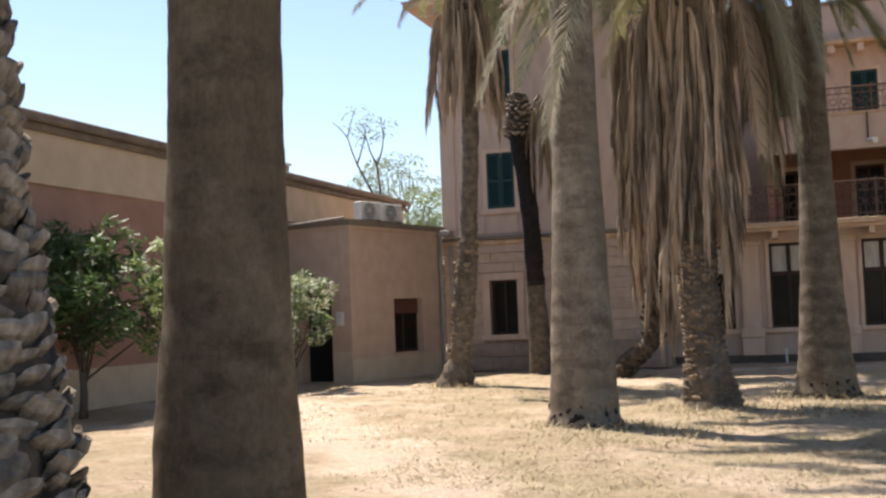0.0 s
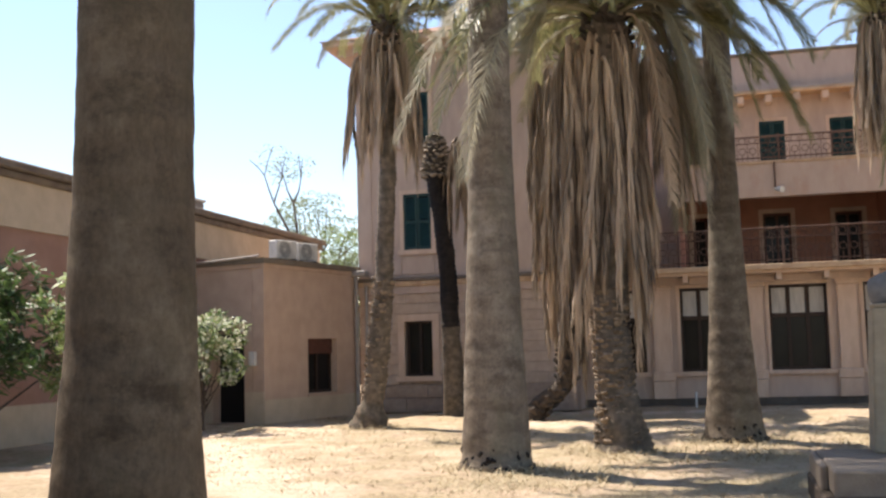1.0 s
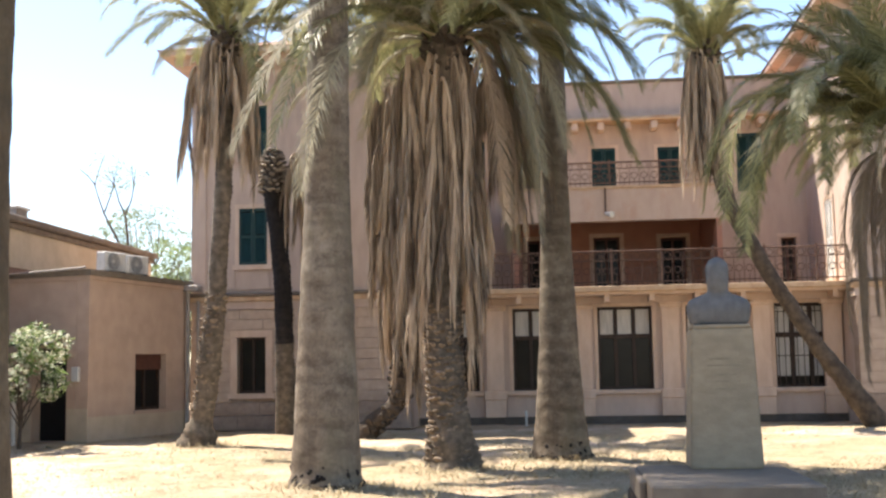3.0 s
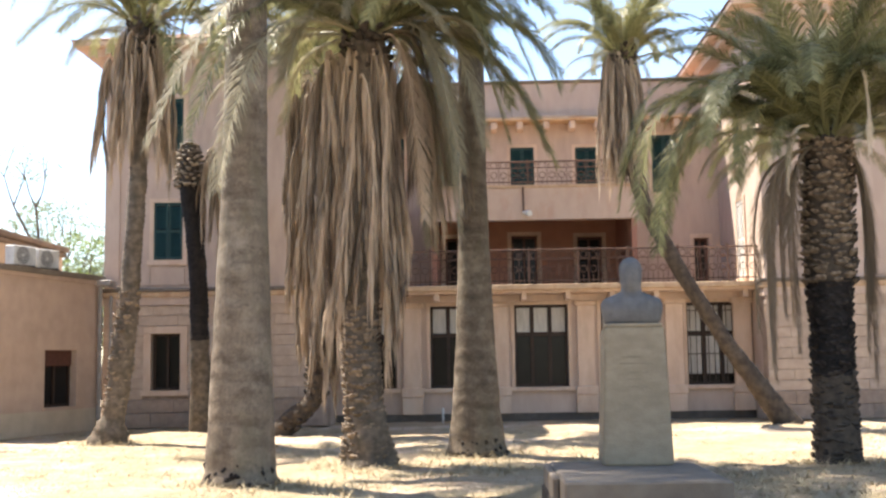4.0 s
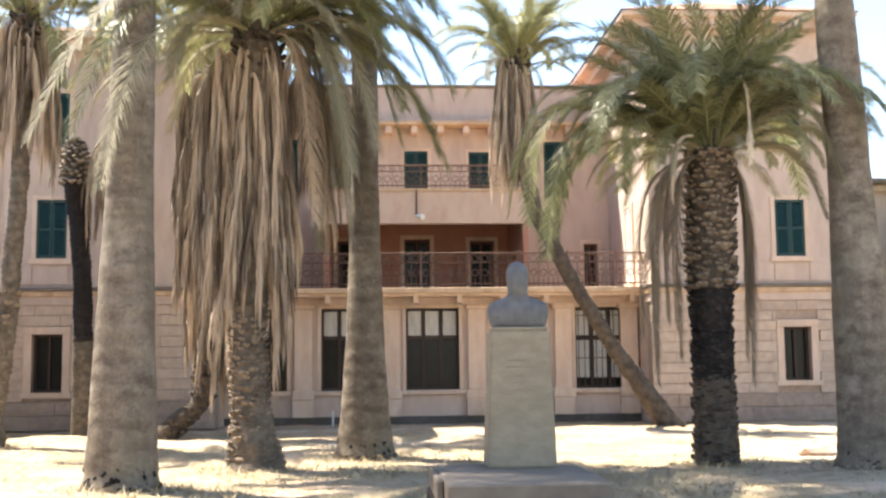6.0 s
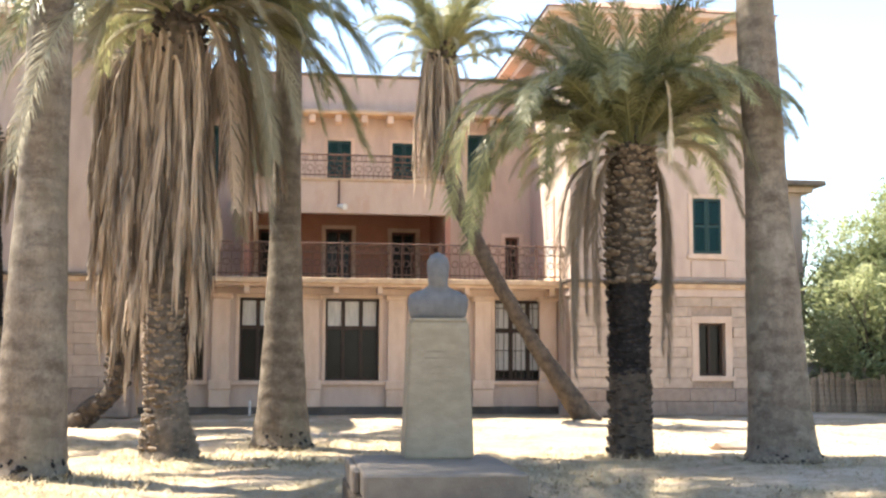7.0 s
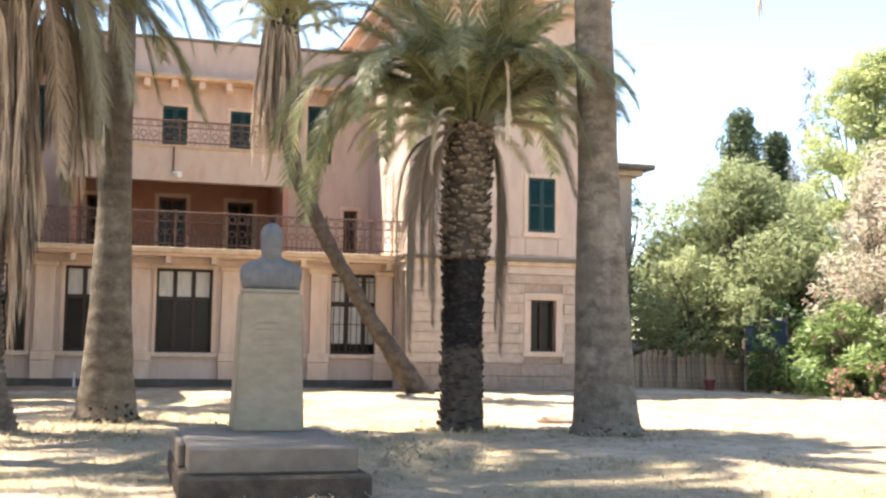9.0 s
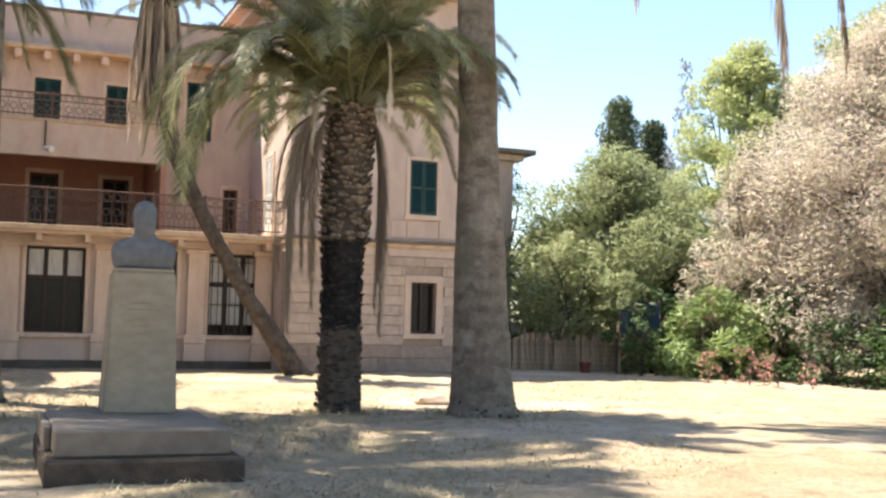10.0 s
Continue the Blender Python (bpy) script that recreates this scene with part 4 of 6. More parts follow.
# roof cornice and parapet over the centre
part("cornice", slab_box(XL1, XR0, YB - 0.62, YB + 0.4, 9.28, 9.42, bevel=0.03), OCHRE, mid, "ochre moulded cornice")
part("cornice", slab_box(XL1, XR0, YB - 0.5, YB + 0.4, 9.42, 9.52), PINK, mid)
part("parapet", slab_box(XL1, XR0, YB - 0.3, YB + 0.1, 9.52, 10.55), PINK, mid)
part("parapet_coping", slab_box(XL1, XR0, YB - 0.36, YB + 0.16, 10.55, 10.66, bevel=0.02), COPING, mid)
x = XL1 + 0.55
while x < XR0:
    part("bracket", slab_box(x - 0.11, x + 0.11, YB - 0.55, YB, 9.02, 9.28, bevel=0.03), TRIM, mid)
    x += 0.83
part("centre_roof", slab_box(XL1, XR0, YB + 0.4, 44.0, 9.6, 9.8), ROOF, mid)


def railing(x0, x1, y, z, high, label):
    """Wrought iron railing: posts, two rails, bars in pairs and a row of rings."""
    rail = thing("railing", label, "railing", (0, y, z))
    part("top_rail", slab_box(x0, x1, -0.028, 0.028, high - 0.045, high, bevel=0.008), IRON, rail)
    part("bottom_rail", slab_box(x0, x1, -0.018, 0.018, 0.09, 0.12), IRON, rail)
    part("middle_rail", slab_box(x0, x1, -0.014, 0.014, high * 0.70, high * 0.70 + 0.022), IRON, rail)
    bar = mesh_of(slab_box(-0.008, 0.008, -0.008, 0.008, 0.0, high - 0.05), IRON, "bar")
    post = mesh_of(slab_box(-0.026, 0.026, -0.026, 0.026, -0.02, high + 0.05), IRON, "post")
    bm = bmesh.new()
    for k in range(12):
        a0, a1 = 2 * math.pi * k / 12, 2 * math.pi * (k + 1) / 12
        q = [(math.cos(a) * rr, yy, math.sin(a) * rr) for a in (a0, a1) for rr in (0.082, 0.101) for yy in (-0.008, 0.008)]
        v = [bm.verts.new(p) for p in q]
        for f in ((0, 2, 6, 4), (1, 5, 7, 3), (2, 3, 7, 6), (0, 4, 5, 1)):
            bm.faces.new([v[i] for i in f])
    bmesh.ops.remove_doubles(bm, verts=bm.verts[:], dist=0.0005)
    ring = mesh_of(bm, IRON, "ring")
    n = int((x1 - x0) / 0.27)
    for i in range(n + 1):
        x = x0 + (x1 - x0) * i / n
        if i % 5 == 0:
            piece("post", post, rail, pose(x, 0, 0))
        else:
            piece("bar", bar, rail, pose(x, 0, 0.02))
        if i < n:
            xm = x + (x1 - x0) / n / 2
            piece("ring", ring, rail, pose(xm, 0, high * 0.83))
            piece("ring", ring, rail, pose(xm, 0, high * 0.42))
            piece("bar", bar, rail, pose(xm, 0, 0.02) @ Matrix.Diagonal((1, 1, 0.26, 1)))
    return rail


railing(XL1 + 0.05, XR0 - 0.02, BF, 3.78, 0.98, "rusty wrought-iron railing along the first-floor balcony")
railing(LX0, LX1, YC + 0.1, 6.72, 0.72, "rusty wrought-iron railing along the upper terrace")

# ---- annex and long outbuilding ----
AX, AY = -11.2, 26.0
annex = thing("annex", "low tan stucco annex with a cream base and flat roof", "building", (AX, AY, 0), math.degrees(math.atan2(1.05, -4.32)) - 90)
# local axes: +y runs from the near corner along the window wall; -x side holds the yard door wall
L = 4.44
ang = math.atan2(4.35, 1.05)
annex.matrix_basis = pose(AX, AY, 0, 0, 0, math.degrees(ang) - 90)


def annex_wall(bm, holes, length):
    return wall_with_holes(bm, 0, length, 0.0, 4.0, 0, 0.35, holes)


hole = (1.90, 3.28, 0.68, 2.12)
east = part("wall", annex_wall(bmesh.new(), [hole], L), TAN, annex)
east.matrix_basis = Matrix(((0, -1, 0, 0), (1, 0, 0, 0), (0, 0, 1, 0), (0, 0, 0, 1)))
part("base_band", slab_box(0, L, -0.012, 0.0, 0.0, 0.60), CREAM, east, "cream painted base band")
win = part("window", slab_box(hole[0], hole[1], 0.26, 0.28, hole[2], hole[3]), DARK, east)
part("blind", slab_box(hole[0], hole[1], 0.16, 0.2, hole[3] - 0.4, hole[3]), RED_WOOD, win, "half-lowered red-brown roller blind")
bm = bmesh.new()
for a, b, c, d in ((hole[0], hole[0] + 0.07, hole[2], hole[3]), (hole[1] - 0.07, hole[1], hole[2], hole[3]), (hole[0] + 0.07, hole[1] - 0.07, hole[2], hole[2] + 0.07), ((hole[0] + hole[1]) / 2 - 0.04, (hole[0] + hole[1]) / 2 + 0.04, hole[2] + 0.07, hole[3])):
    box(bm, a, b, 0.2, 0.255, c, d)
part("frame", bm, DARK_WOOD, win)
part("sill", slab_box(hole[0] - 0.06, hole[1] + 0.06, -0.05, 0.2, hole[2] - 0.07, hole[2] - 0.002), TAN, east)
door = (-1.62, -0.62, 0.0, 2.25)
south = part("wall", wall_with_holes(bmesh.new(), -3.3, -0.36, 0.0, 4.0, 0, 0.35, [(-1.62, -0.62, 0.02, 2.25)]), TAN, annex)
part("base_band", slab_box(-0.6, 0.0, -0.012, 0.0, 0.0, 0.80), CREAM, south, "cream painted base band")
part("base_band", slab_box(-3.3, -1.64, -0.012, 0.0, 0.0, 0.80), CREAM, south, "cream painted base band")
part("doorway", slab_box(-1.62, -0.62, 0.3, 0.33, 0.0, 2.25), DARK, south, "dark open doorway")
bm = bmesh.new()
v = [bm.verts.new(p) for p in ((-1.85, -0.02, 2.62), (-0.60, -0.02, 2.62), (-0.60, -0.75, 2.36), (-1.85, -0.75, 2.36), (-1.85, -0.02, 2.58), (-0.60, -0.02, 2.58), (-0.60, -0.75, 2.32), (-1.85, -0.75, 2.32))]
for f in ((0, 1, 2, 3), (7, 6, 5, 4), (3, 2, 6, 7), (0, 3, 7, 4), (1, 5, 6, 2)):
    bm.faces.new([v[i] for i in f])
part("door_canopy", bm, GRILLE, south, "dark grey canopy over the door")
part("letter_box", slab_box(-0.42, -0.22, -0.1, -0.002, 1.45, 1.8, bevel=0.015), WHITE, south, "small white box on the wall")
part("roof", slab_box(-3.3, 0.10, -0.10, L, 4.004, 4.14), SLAB, annex, "flat roof with weathered stone edge")
part("roof_mould", slab_box(-3.3, 0.05, -0.05, L, 3.9, 4.0), TAN, annex)
part("gutter", tube(bmesh.new(), [(-3.3, -0.16, 4.08), (-1.5, -0.16, 4.12), (0.0, -0.16, 4.18)], [0.035] * 3, 8), ZINC, annex)
pipe = thing("drainpipe", "grey zinc drainpipe at the corner of the annex", "pipe", (-10.12, 30.02, 0))
part("pipe", tube(bmesh.new(), [(0, 0, 0), (0, 0, 3.85)], [0.06, 0.06], 10), ZINC, pipe)
part("pipe", tube(bmesh.new(), [(0.22, 0.22, 0), (0.22, 0.22, 3.6)], [0.05, 0.05], 10), ZINC, pipe)
part("hopper", slab_box(-0.12, 0.3, -0.1, 0.3, 3.85, 4.02, bevel=0.02), ZINC, pipe)


def air_conditioner(at, turn):
    ac = thing("air_conditioner", "white outdoor air-conditioning unit with dark fan grille on the flat roof", "air conditioner", at, turn, "air conditioners on the annex roof")
    part("housing", slab_box(-0.38, 0.38, -0.15, 0.15, 0.06, 0.54, bevel=0.02), WHITE, ac)
    bm = bmesh.new()
    for i in range(4):
        r0 = 0.05 + 0.045 * i
        for k in range(16):
            a0, a1 = 2 * math.pi * k / 16, 2 * math.pi * (k + 1) / 16
            bm.faces.new([bm.verts.new((-0.08 + math.cos(a) * rr, -0.158, 0.30 + math.sin(a) * rr)) for a, rr in ((a0, r0), (a1, r0), (a1, r0 + 0.03), (a0, r0 + 0.03))])
    part("fan_grille", bm, FAN_GRILLE, ac)
    for sx in (-0.3, 0.3):
        part("foot", slab_box(sx - 0.04, sx + 0.04, -0.18, 0.18, 0.0, 0.06), GRILLE, ac)


air_conditioner((-11.2, 27.3, 4.14), 68)
air_conditioner((-10.97, 28.25, 4.14), 68)

LW = -13.85
outb = thing("outbuilding", "long low outbuilding, cream above, brown-pink below, weathered coping", "building", (0, 0, 0))
part("lower_wall", slab_box(LW - 0.4, LW, 4.0, 37.0, 0.82, 4.38), BROWN_PINK, outb)
part("upper_wall", slab_box(LW - 0.4, LW + 0.05, 4.0, 37.0, 4.38, 5.36), CREAM, outb, "cream painted upper wall")
part("base_band", slab_box(LW - 0.4, LW + 0.03, 4.0, 37.0, 0.0, 0.82), CREAM, outb, "cream painted base band")
part("coping", slab_box(LW - 0.5, LW + 0.14, 4.0, 37.05, 5.36, 5.52, bevel=0.03), COPING, outb)
part("coping", slab_box(LW - 0.55, LW + 0.26, 4.0, 37.1, 5.52, 5.70, bevel=0.03), COPING, outb)
part("roof", slab_box(LW - 8.0, LW - 0.5, 4.0, 37.0, 5.3, 5.5), ROOF, outb)
part("end_wall", slab_box(LW - 8.0, LW - 0.41, 36.6, 37.0, 0.0, 5.3), BROWN_PINK, outb)
tank = thing("roof_vent", "small pale sheet-metal roof vent on the outbuilding", "roof vent", (LW - 0.2, 27.8, 5.7))
part("body", slab_box(-0.2, 0.2, -0.3, 0.3, 0, 0.24), ZINC, tank)
part("cap", slab_box(-0.26, 0.26, -0.36, 0.36, 0.24, 0.32, bevel=0.02), WHITE, tank)

# ---- monument ----
MX, MY = 1.80, 12.6
mon = thing("bust_monument", "grey concrete pedestal with stepped base", "monument", (MX, MY, 0), 0)
part("footing", slab_box(-1.02, 0.76, -2.02, 0.55, -0.03, 0.24, bevel=0.03), FOOTING, mon, "rough brown lower step")
part("step", slab_box(-0.93, 0.65, -1.86, 0.40, 0.244, 0.49, bevel=0.02), SLAB, mon, "grey-brown stone step")
part("step", slab_box(-1.0, -0.932, -1.25, 0.40, 0.244, 0.475, bevel=0.015), SLAB, mon, "offset side block of the step")
bm = bmesh.new()
b0, b1 = [(-0.39, -0.25), (0.375, -0.25), (0.375, 0.25), (-0.39, 0.25)], [(-0.33, -0.22), (0.325, -0.22), (0.325, 0.22), (-0.33, 0.22)]
lo, hi = [bm.verts.new((x, y, 0.494)) for x, y in b0], [bm.verts.new((x, y, 1.985)) for x, y in b1]
bm.faces.new(lo[::-1]), bm.faces.new(hi)
for k in range(4):
    bm.faces.new((lo[k], lo[(k + 1) % 4], hi[(k + 1) % 4], hi[k]))
bmesh.ops.bevel(bm, geom=bm.edges[:], offset=0.018, segments=2, affect="EDGES")
shaft = part("shaft", bm, CONCRETE, mon)
part("cap", slab_box(-0.31, 0.305, -0.21, 0.21, 1.987, 2.03, bevel=0.012), CONCRETE, mon)
# worn inscription: plain bars
for z, w in ((1.66, 0.30), (1.59, 0.36), (1.49, 0.26), (1.42, 0.34), (1.34, 0.22)):
    yy = -0.25 + 0.03 * (z - 0.494) / 1.491
    part("inscription_bar", slab_box(-w / 2, w / 2, yy - 0.003, yy + 0.02, z - 0.009, z + 0.009), FADED_BAR, mon, "worn illegible line of the inscription")


def bust():
    """A plain head and shoulders."""
    bm = bmesh.new()
    rings = []
    prof = ((0.00, 0.275, 0.14, 0.0), (0.03, 0.30, 0.155, 0.0), (0.13, 0.322, 0.165, 0.0), (0.20, 0.322, 0.155, 0.0), (0.245, 0.295, 0.14, 0.01), (0.275, 0.235, 0.125, 0.01), (0.30, 0.16, 0.115, 0.0), (0.325, 0.112, 0.105, -0.01), (0.355, 0.104, 0.118, -0.025), (0.41, 0.110, 0.130, -0.028), (0.47, 0.116, 0.140, -0.022), (0.54, 0.121, 0.145, -0.012), (0.60, 0.110, 0.132, -0.006), (0.645, 0.076, 0.092, 0.0), (0.668, 0.025, 0.03, 0.0))
    for z, rx, ry, oy in prof:
        rings.append([bm.verts.new((math.cos(2 * math.pi * k / 24) * rx, oy + math.sin(2 * math.pi * k / 24) * ry, z)) for k in range(24)])
    for a, b in zip(rings, rings[1:]):
        for k in range(24):
            bm.faces.new((a[k], a[(k + 1) % 24], b[(k + 1) % 24], b[k]))
    bm.faces.new(rings[0][::-1]), bm.faces.new(rings[-1])
    bmesh.ops.create_cone(bm, cap_ends=True, segments=8, radius1=0.02, radius2=0.008, depth=0.06, matrix=pose(0, -0.148, 0.47, 12, 0, 0))
    ob = part("bust", bm, BRONZE, None, "", True)
    ob.matrix_basis = pose(MX, MY, 2.028, 0, 0, -6) @ Matrix.Diagonal((1.06, 1.08, 1.11, 1))
    tagged(ob, "weathered grey bust on the concrete pedestal", "bust")


bust()

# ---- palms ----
smooth_palm((-3.38, 5.92), ((0, 0.56), (0.25, 0.49), (0.7, 0.44), (1.85, 0.375), (2.9, 0.345), (5.0, 0.33)), 14.5, "tall palm with a thick grey-brown trunk, shade put into its bark colour", (0.15, 0.2), 1, 1.2, BARK_SHADY)
smooth_palm((-3.22, 15.6), ((0, 0.56), (0.15, 0.49), (0.9, 0.455), (2.0, 0.40), (4.4, 0.315), (6.8, 0.29)), 13.6, "tall palm with a smooth grey trunk and stained base", (0.1, 0.2), 2, 1.2)
smooth_palm((0.03, 20.25), ((0, 0.58), (0.2, 0.50), (0.9, 0.42), (2.05, 0.35), (4.0, 0.275), (5.2, 0.245), (8.4, 0.235)), 16.0, "tall palm with a slim grey trunk flaring at its base", (0.03, 0.0), 3, 1.0, BARK_RINGED)
smooth_palm((7.77, 16.85), ((0, 0.62), (0.2, 0.54), (0.9, 0.48), (2.17, 0.43), (4.45, 0.325), (7.3, 0.30)), 15.5, "tall palm with a smooth grey trunk, dark at the foot", (-0.62, 0.0), 4)

BOOTS = [leaf_base_mesh("leaf_base", BOOT_MID, 0.19, 0.095, 0.085, i) for i in range(4)]
BOOTS_S = [leaf_base_mesh("leaf_base", BOOT_MID, 0.15, 0.085, 0.055, i + 5) for i in range(4)]
BOOTS_C = [leaf_base_mesh("leaf_base", BOOT_CHAR, 0.17, 0.08, 0.045, i + 17) for i in range(4)]
BOOTS_F = [leaf_base_mesh("leaf_base", BOOT_DARK, 0.15, 0.075, 0.05, i + 23) for i in range(4)]
BOOTS_D = [leaf_base_mesh("leaf_base", BOOT_DARK, 0.15, 0.14, 0.10, i + 9) for i in range(4)]
BOOTS_H = [leaf_base_mesh("leaf_base", BOOT, 0.13, 0.10, 0.11, i + 27) for i in range(4)]
BOOTS_N = [leaf_base_mesh("leaf_base", BOOT, 0.24, 0.17, 0.085, i + 13) for i in range(4)]

# date palm by the monument: rough foot, burnt middle, cut leaf bases, full green crown
g = thing("palm_tree", "date palm with burnt trunk, cut leaf bases and full green crown", "palm tree", (5.64, 17.85, 0))
trunk_part(g, [(-0.05, 0, 0, 0.40), (0.1, 0, 0, 0.36), (1.35, -0.01, 0, 0.335)], BARK_DARK, 50, 26, 0.16, 0.03, 5, "rough dark foot of the trunk")
put_leaf_bases(g, lambda z: (-0.01, 0), lambda z: 0.345 - 0.02 * z, 0.06, 1.38, 16, 11, BOOTS_F, 48, 8, 3.5)
trunk_part(g, [(1.3, -0.01, 0, 0.325), (2.0, -0.01, 0, 0.31), (2.85, 0.0, 0, 0.36)], BARK_BLACK, 40, 26, 0.12, 0.035, 6, "charred black middle of the trunk", "burnt_trunk")
trunk_part(g, [(2.8, 0, 0, 0.36), (3.9, 0.02, 0, 0.37), (4.95, 0.06, 0, 0.35), (5.25, 0.08, 0, 0.2)], BARK_DARK, 30, 20, 0.1, 0.0, 7, "", "upper_trunk")
put_leaf_bases(g, lambda z: (0.03 * (z - 2.8), 0), lambda z: 0.365, 2.82, 5.1, 24, 12, BOOTS, 8, 12, 2.4)
put_leaf_bases(g, lambda z: (-0.01, 0), lambda z: 0.315 + 0.04 * max(0.0, z - 2.2), 1.35, 2.85, 16, 12, BOOTS_C, 45, 10, 2.5)
put_fronds(g, (0.07, 0, 5.1), ((LIVE_UP, 26, 0.95), (LIVE_OUT, 34, 0.86), (LIVE_LOW, 5, 0.72), (FADED, 8, 0.72)), 9, 1.0, 0.22)
# long lower leaves, arching out on both sides
for i, (over, tip) in enumerate((
        ((-1.7, -0.3, 6.95), (-3.0, -0.5, 6.25)), ((-2.7, -0.2, 6.9), (-3.25, -0.4, 4.5)), ((-2.9, -0.7, 6.4), (-3.1, -1.0, 3.7)),
        ((-2.6, -1.0, 5.9), (-2.9, -1.4, 3.15)), ((-2.3, 0.5, 6.7), (-3.1, 0.8, 4.7)), ((-2.2, -0.5, 6.0), (-2.65, -0.8, 3.55)),
        ((-2.9, 0.1, 6.6), (-3.25, 0.2, 4.0)), ((-1.7, -1.4, 6.6), (-2.3, -2.1, 4.6)), ((-1.9, 0.8, 5.8), (-2.5, 1.4, 3.9)), ((-2.0, -0.2, 6.4), (-2.6, -0.3, 4.6)), ((-1.3, -0.9, 6.0), (-1.7, -1.3, 4.2)), ((-1.5, 0.3, 7.4), (-2.5, 0.5, 6.9)),
        ((1.9, -0.3, 6.7), (2.75, -0.5, 5.2)), ((2.2, 0.5, 6.6), (2.95, 0.8, 5.5)), ((1.4, -0.9, 6.2), (1.75, -1.3, 4.35)), ((1.5, -0.2, 5.4), (1.85, -0.3, 3.9)),
        ((2.2, 0.2, 6.0), (2.8, 0.4, 3.9)), ((0.9, -1.7, 6.6), (1.2, -2.4, 5.3)), ((-0.7, -1.9, 6.7), (-0.9, -2.6, 5.4)), ((1.7, 1.2, 6.4), (2.3, 1.8, 4.6)), ((2.0, -0.6, 7.0), (2.7, -0.8, 6.0)), ((1.5, -1.3, 6.8), (2.1, -1.8, 5.0)))):
    faded = i in (12, 14, 15)
    arch(g, (0.07 + 0.06 * over[0], 0.06 * over[1], 4.95 + 0.03 * i % 0.2), over, tip, 300 + i, FROND_PALE if faded else FROND, "faded_frond" if faded else "frond")
# dry leaves that hang beside the trunk
for i, (a, out, foot) in enumerate(((190, 1.0, 1.5), (208, 1.2, 1.3), (200, 0.85, 2.3), (182, 1.15, 2.1), (222, 0.95, 1.7), (174, 0.9, 1.6), (214, 1.3, 2.4), (338, 0.6, 1.3), (350, 0.52, 1.7), (325, 0.6, 2.6), (8, 0.62, 2.2), (120, 0.8, 2.2), (60, 0.7, 2.4))):
    c = Vector((math.cos(radians(a)), math.sin(radians(a)), 0))
    arch(g, c * 0.3 + Vector((0, 0, 4.95)), c * (out + 0.1) + Vector((0, 0, 4.7)), c * out + Vector((0, 0, foot)), 330 + i, FROND_BROWN, "dead_frond", 0.32, 30, 0.3, 160)

# pale dry flower stalks
for i, (hub, over, tip) in enumerate((((0.2, -0.9, 6.1), (0.34, -1.2, 6.15), (0.36, -1.1, 4.65)), ((-0.4, -0.6, 5.2), (-0.75, -0.8, 5.2), (-0.8, -0.8, 4.1)))):
    arch(g, hub, over, tip, 360 + i, STALK, "flower_stalk", 0.11, 34, 0.5, 90)
# thick palm with a heavy skirt of dead leaves
c_palm = thing("palm_tree", "palm with a rough trunk and heavy skirt of dead fronds", "palm tree", (-1.75, 18.4, 0))
trunk_part(c_palm, [(-0.05, 0, 0, 0.50), (0.2, 0, 0, 0.42), (1.1, -0.04, 0, 0.30), (2.2, -0.10, 0, 0.28), (4.0, -0.06, 0, 0.32), (6.9, 0.05, 0, 0.32), (7.5, 0.05, 0, 0.1)], BARK_ROUGH, 150, 26, 0.25, 0.035, 11)
put_leaf_bases(c_palm, lambda z: (-0.05 * min(z, 2), 0), lambda z: 0.29 + 0.12 * max(0, 1 - z), 0.1, 2.7, 24, 12, BOOTS_S, 12, 14, 2.2)
put_skirt(c_palm, (0.02, 0, 6.95), 95, 0.5, 2.2, 13, 1.05, None, 3.0)
put_skirt(c_palm, (-0.5, -0.1, 6.75), 22, 0.35, 1.0, 43, 0.95, None, 4.0)
put_skirt(c_palm, (0.75, 0.15, 6.7), 12, 0.4, 0.6, 14, 0.85, None, 5.0)
put_leaf_bases(c_palm, lambda z: (0.04, 0), lambda z: 0.36, 6.5, 7.3, 6, 9, BOOTS_D, 61, 25, 3.0)
put_fronds(c_palm, (0.05, 0, 7.25), ((LIVE_UP, 24, 1.0), (LIVE_OUT, 40, 1.05), (LIVE_LOW, 8, 0.9), (FADED, 12, 0.85)), 15, 1.0, 0.26)
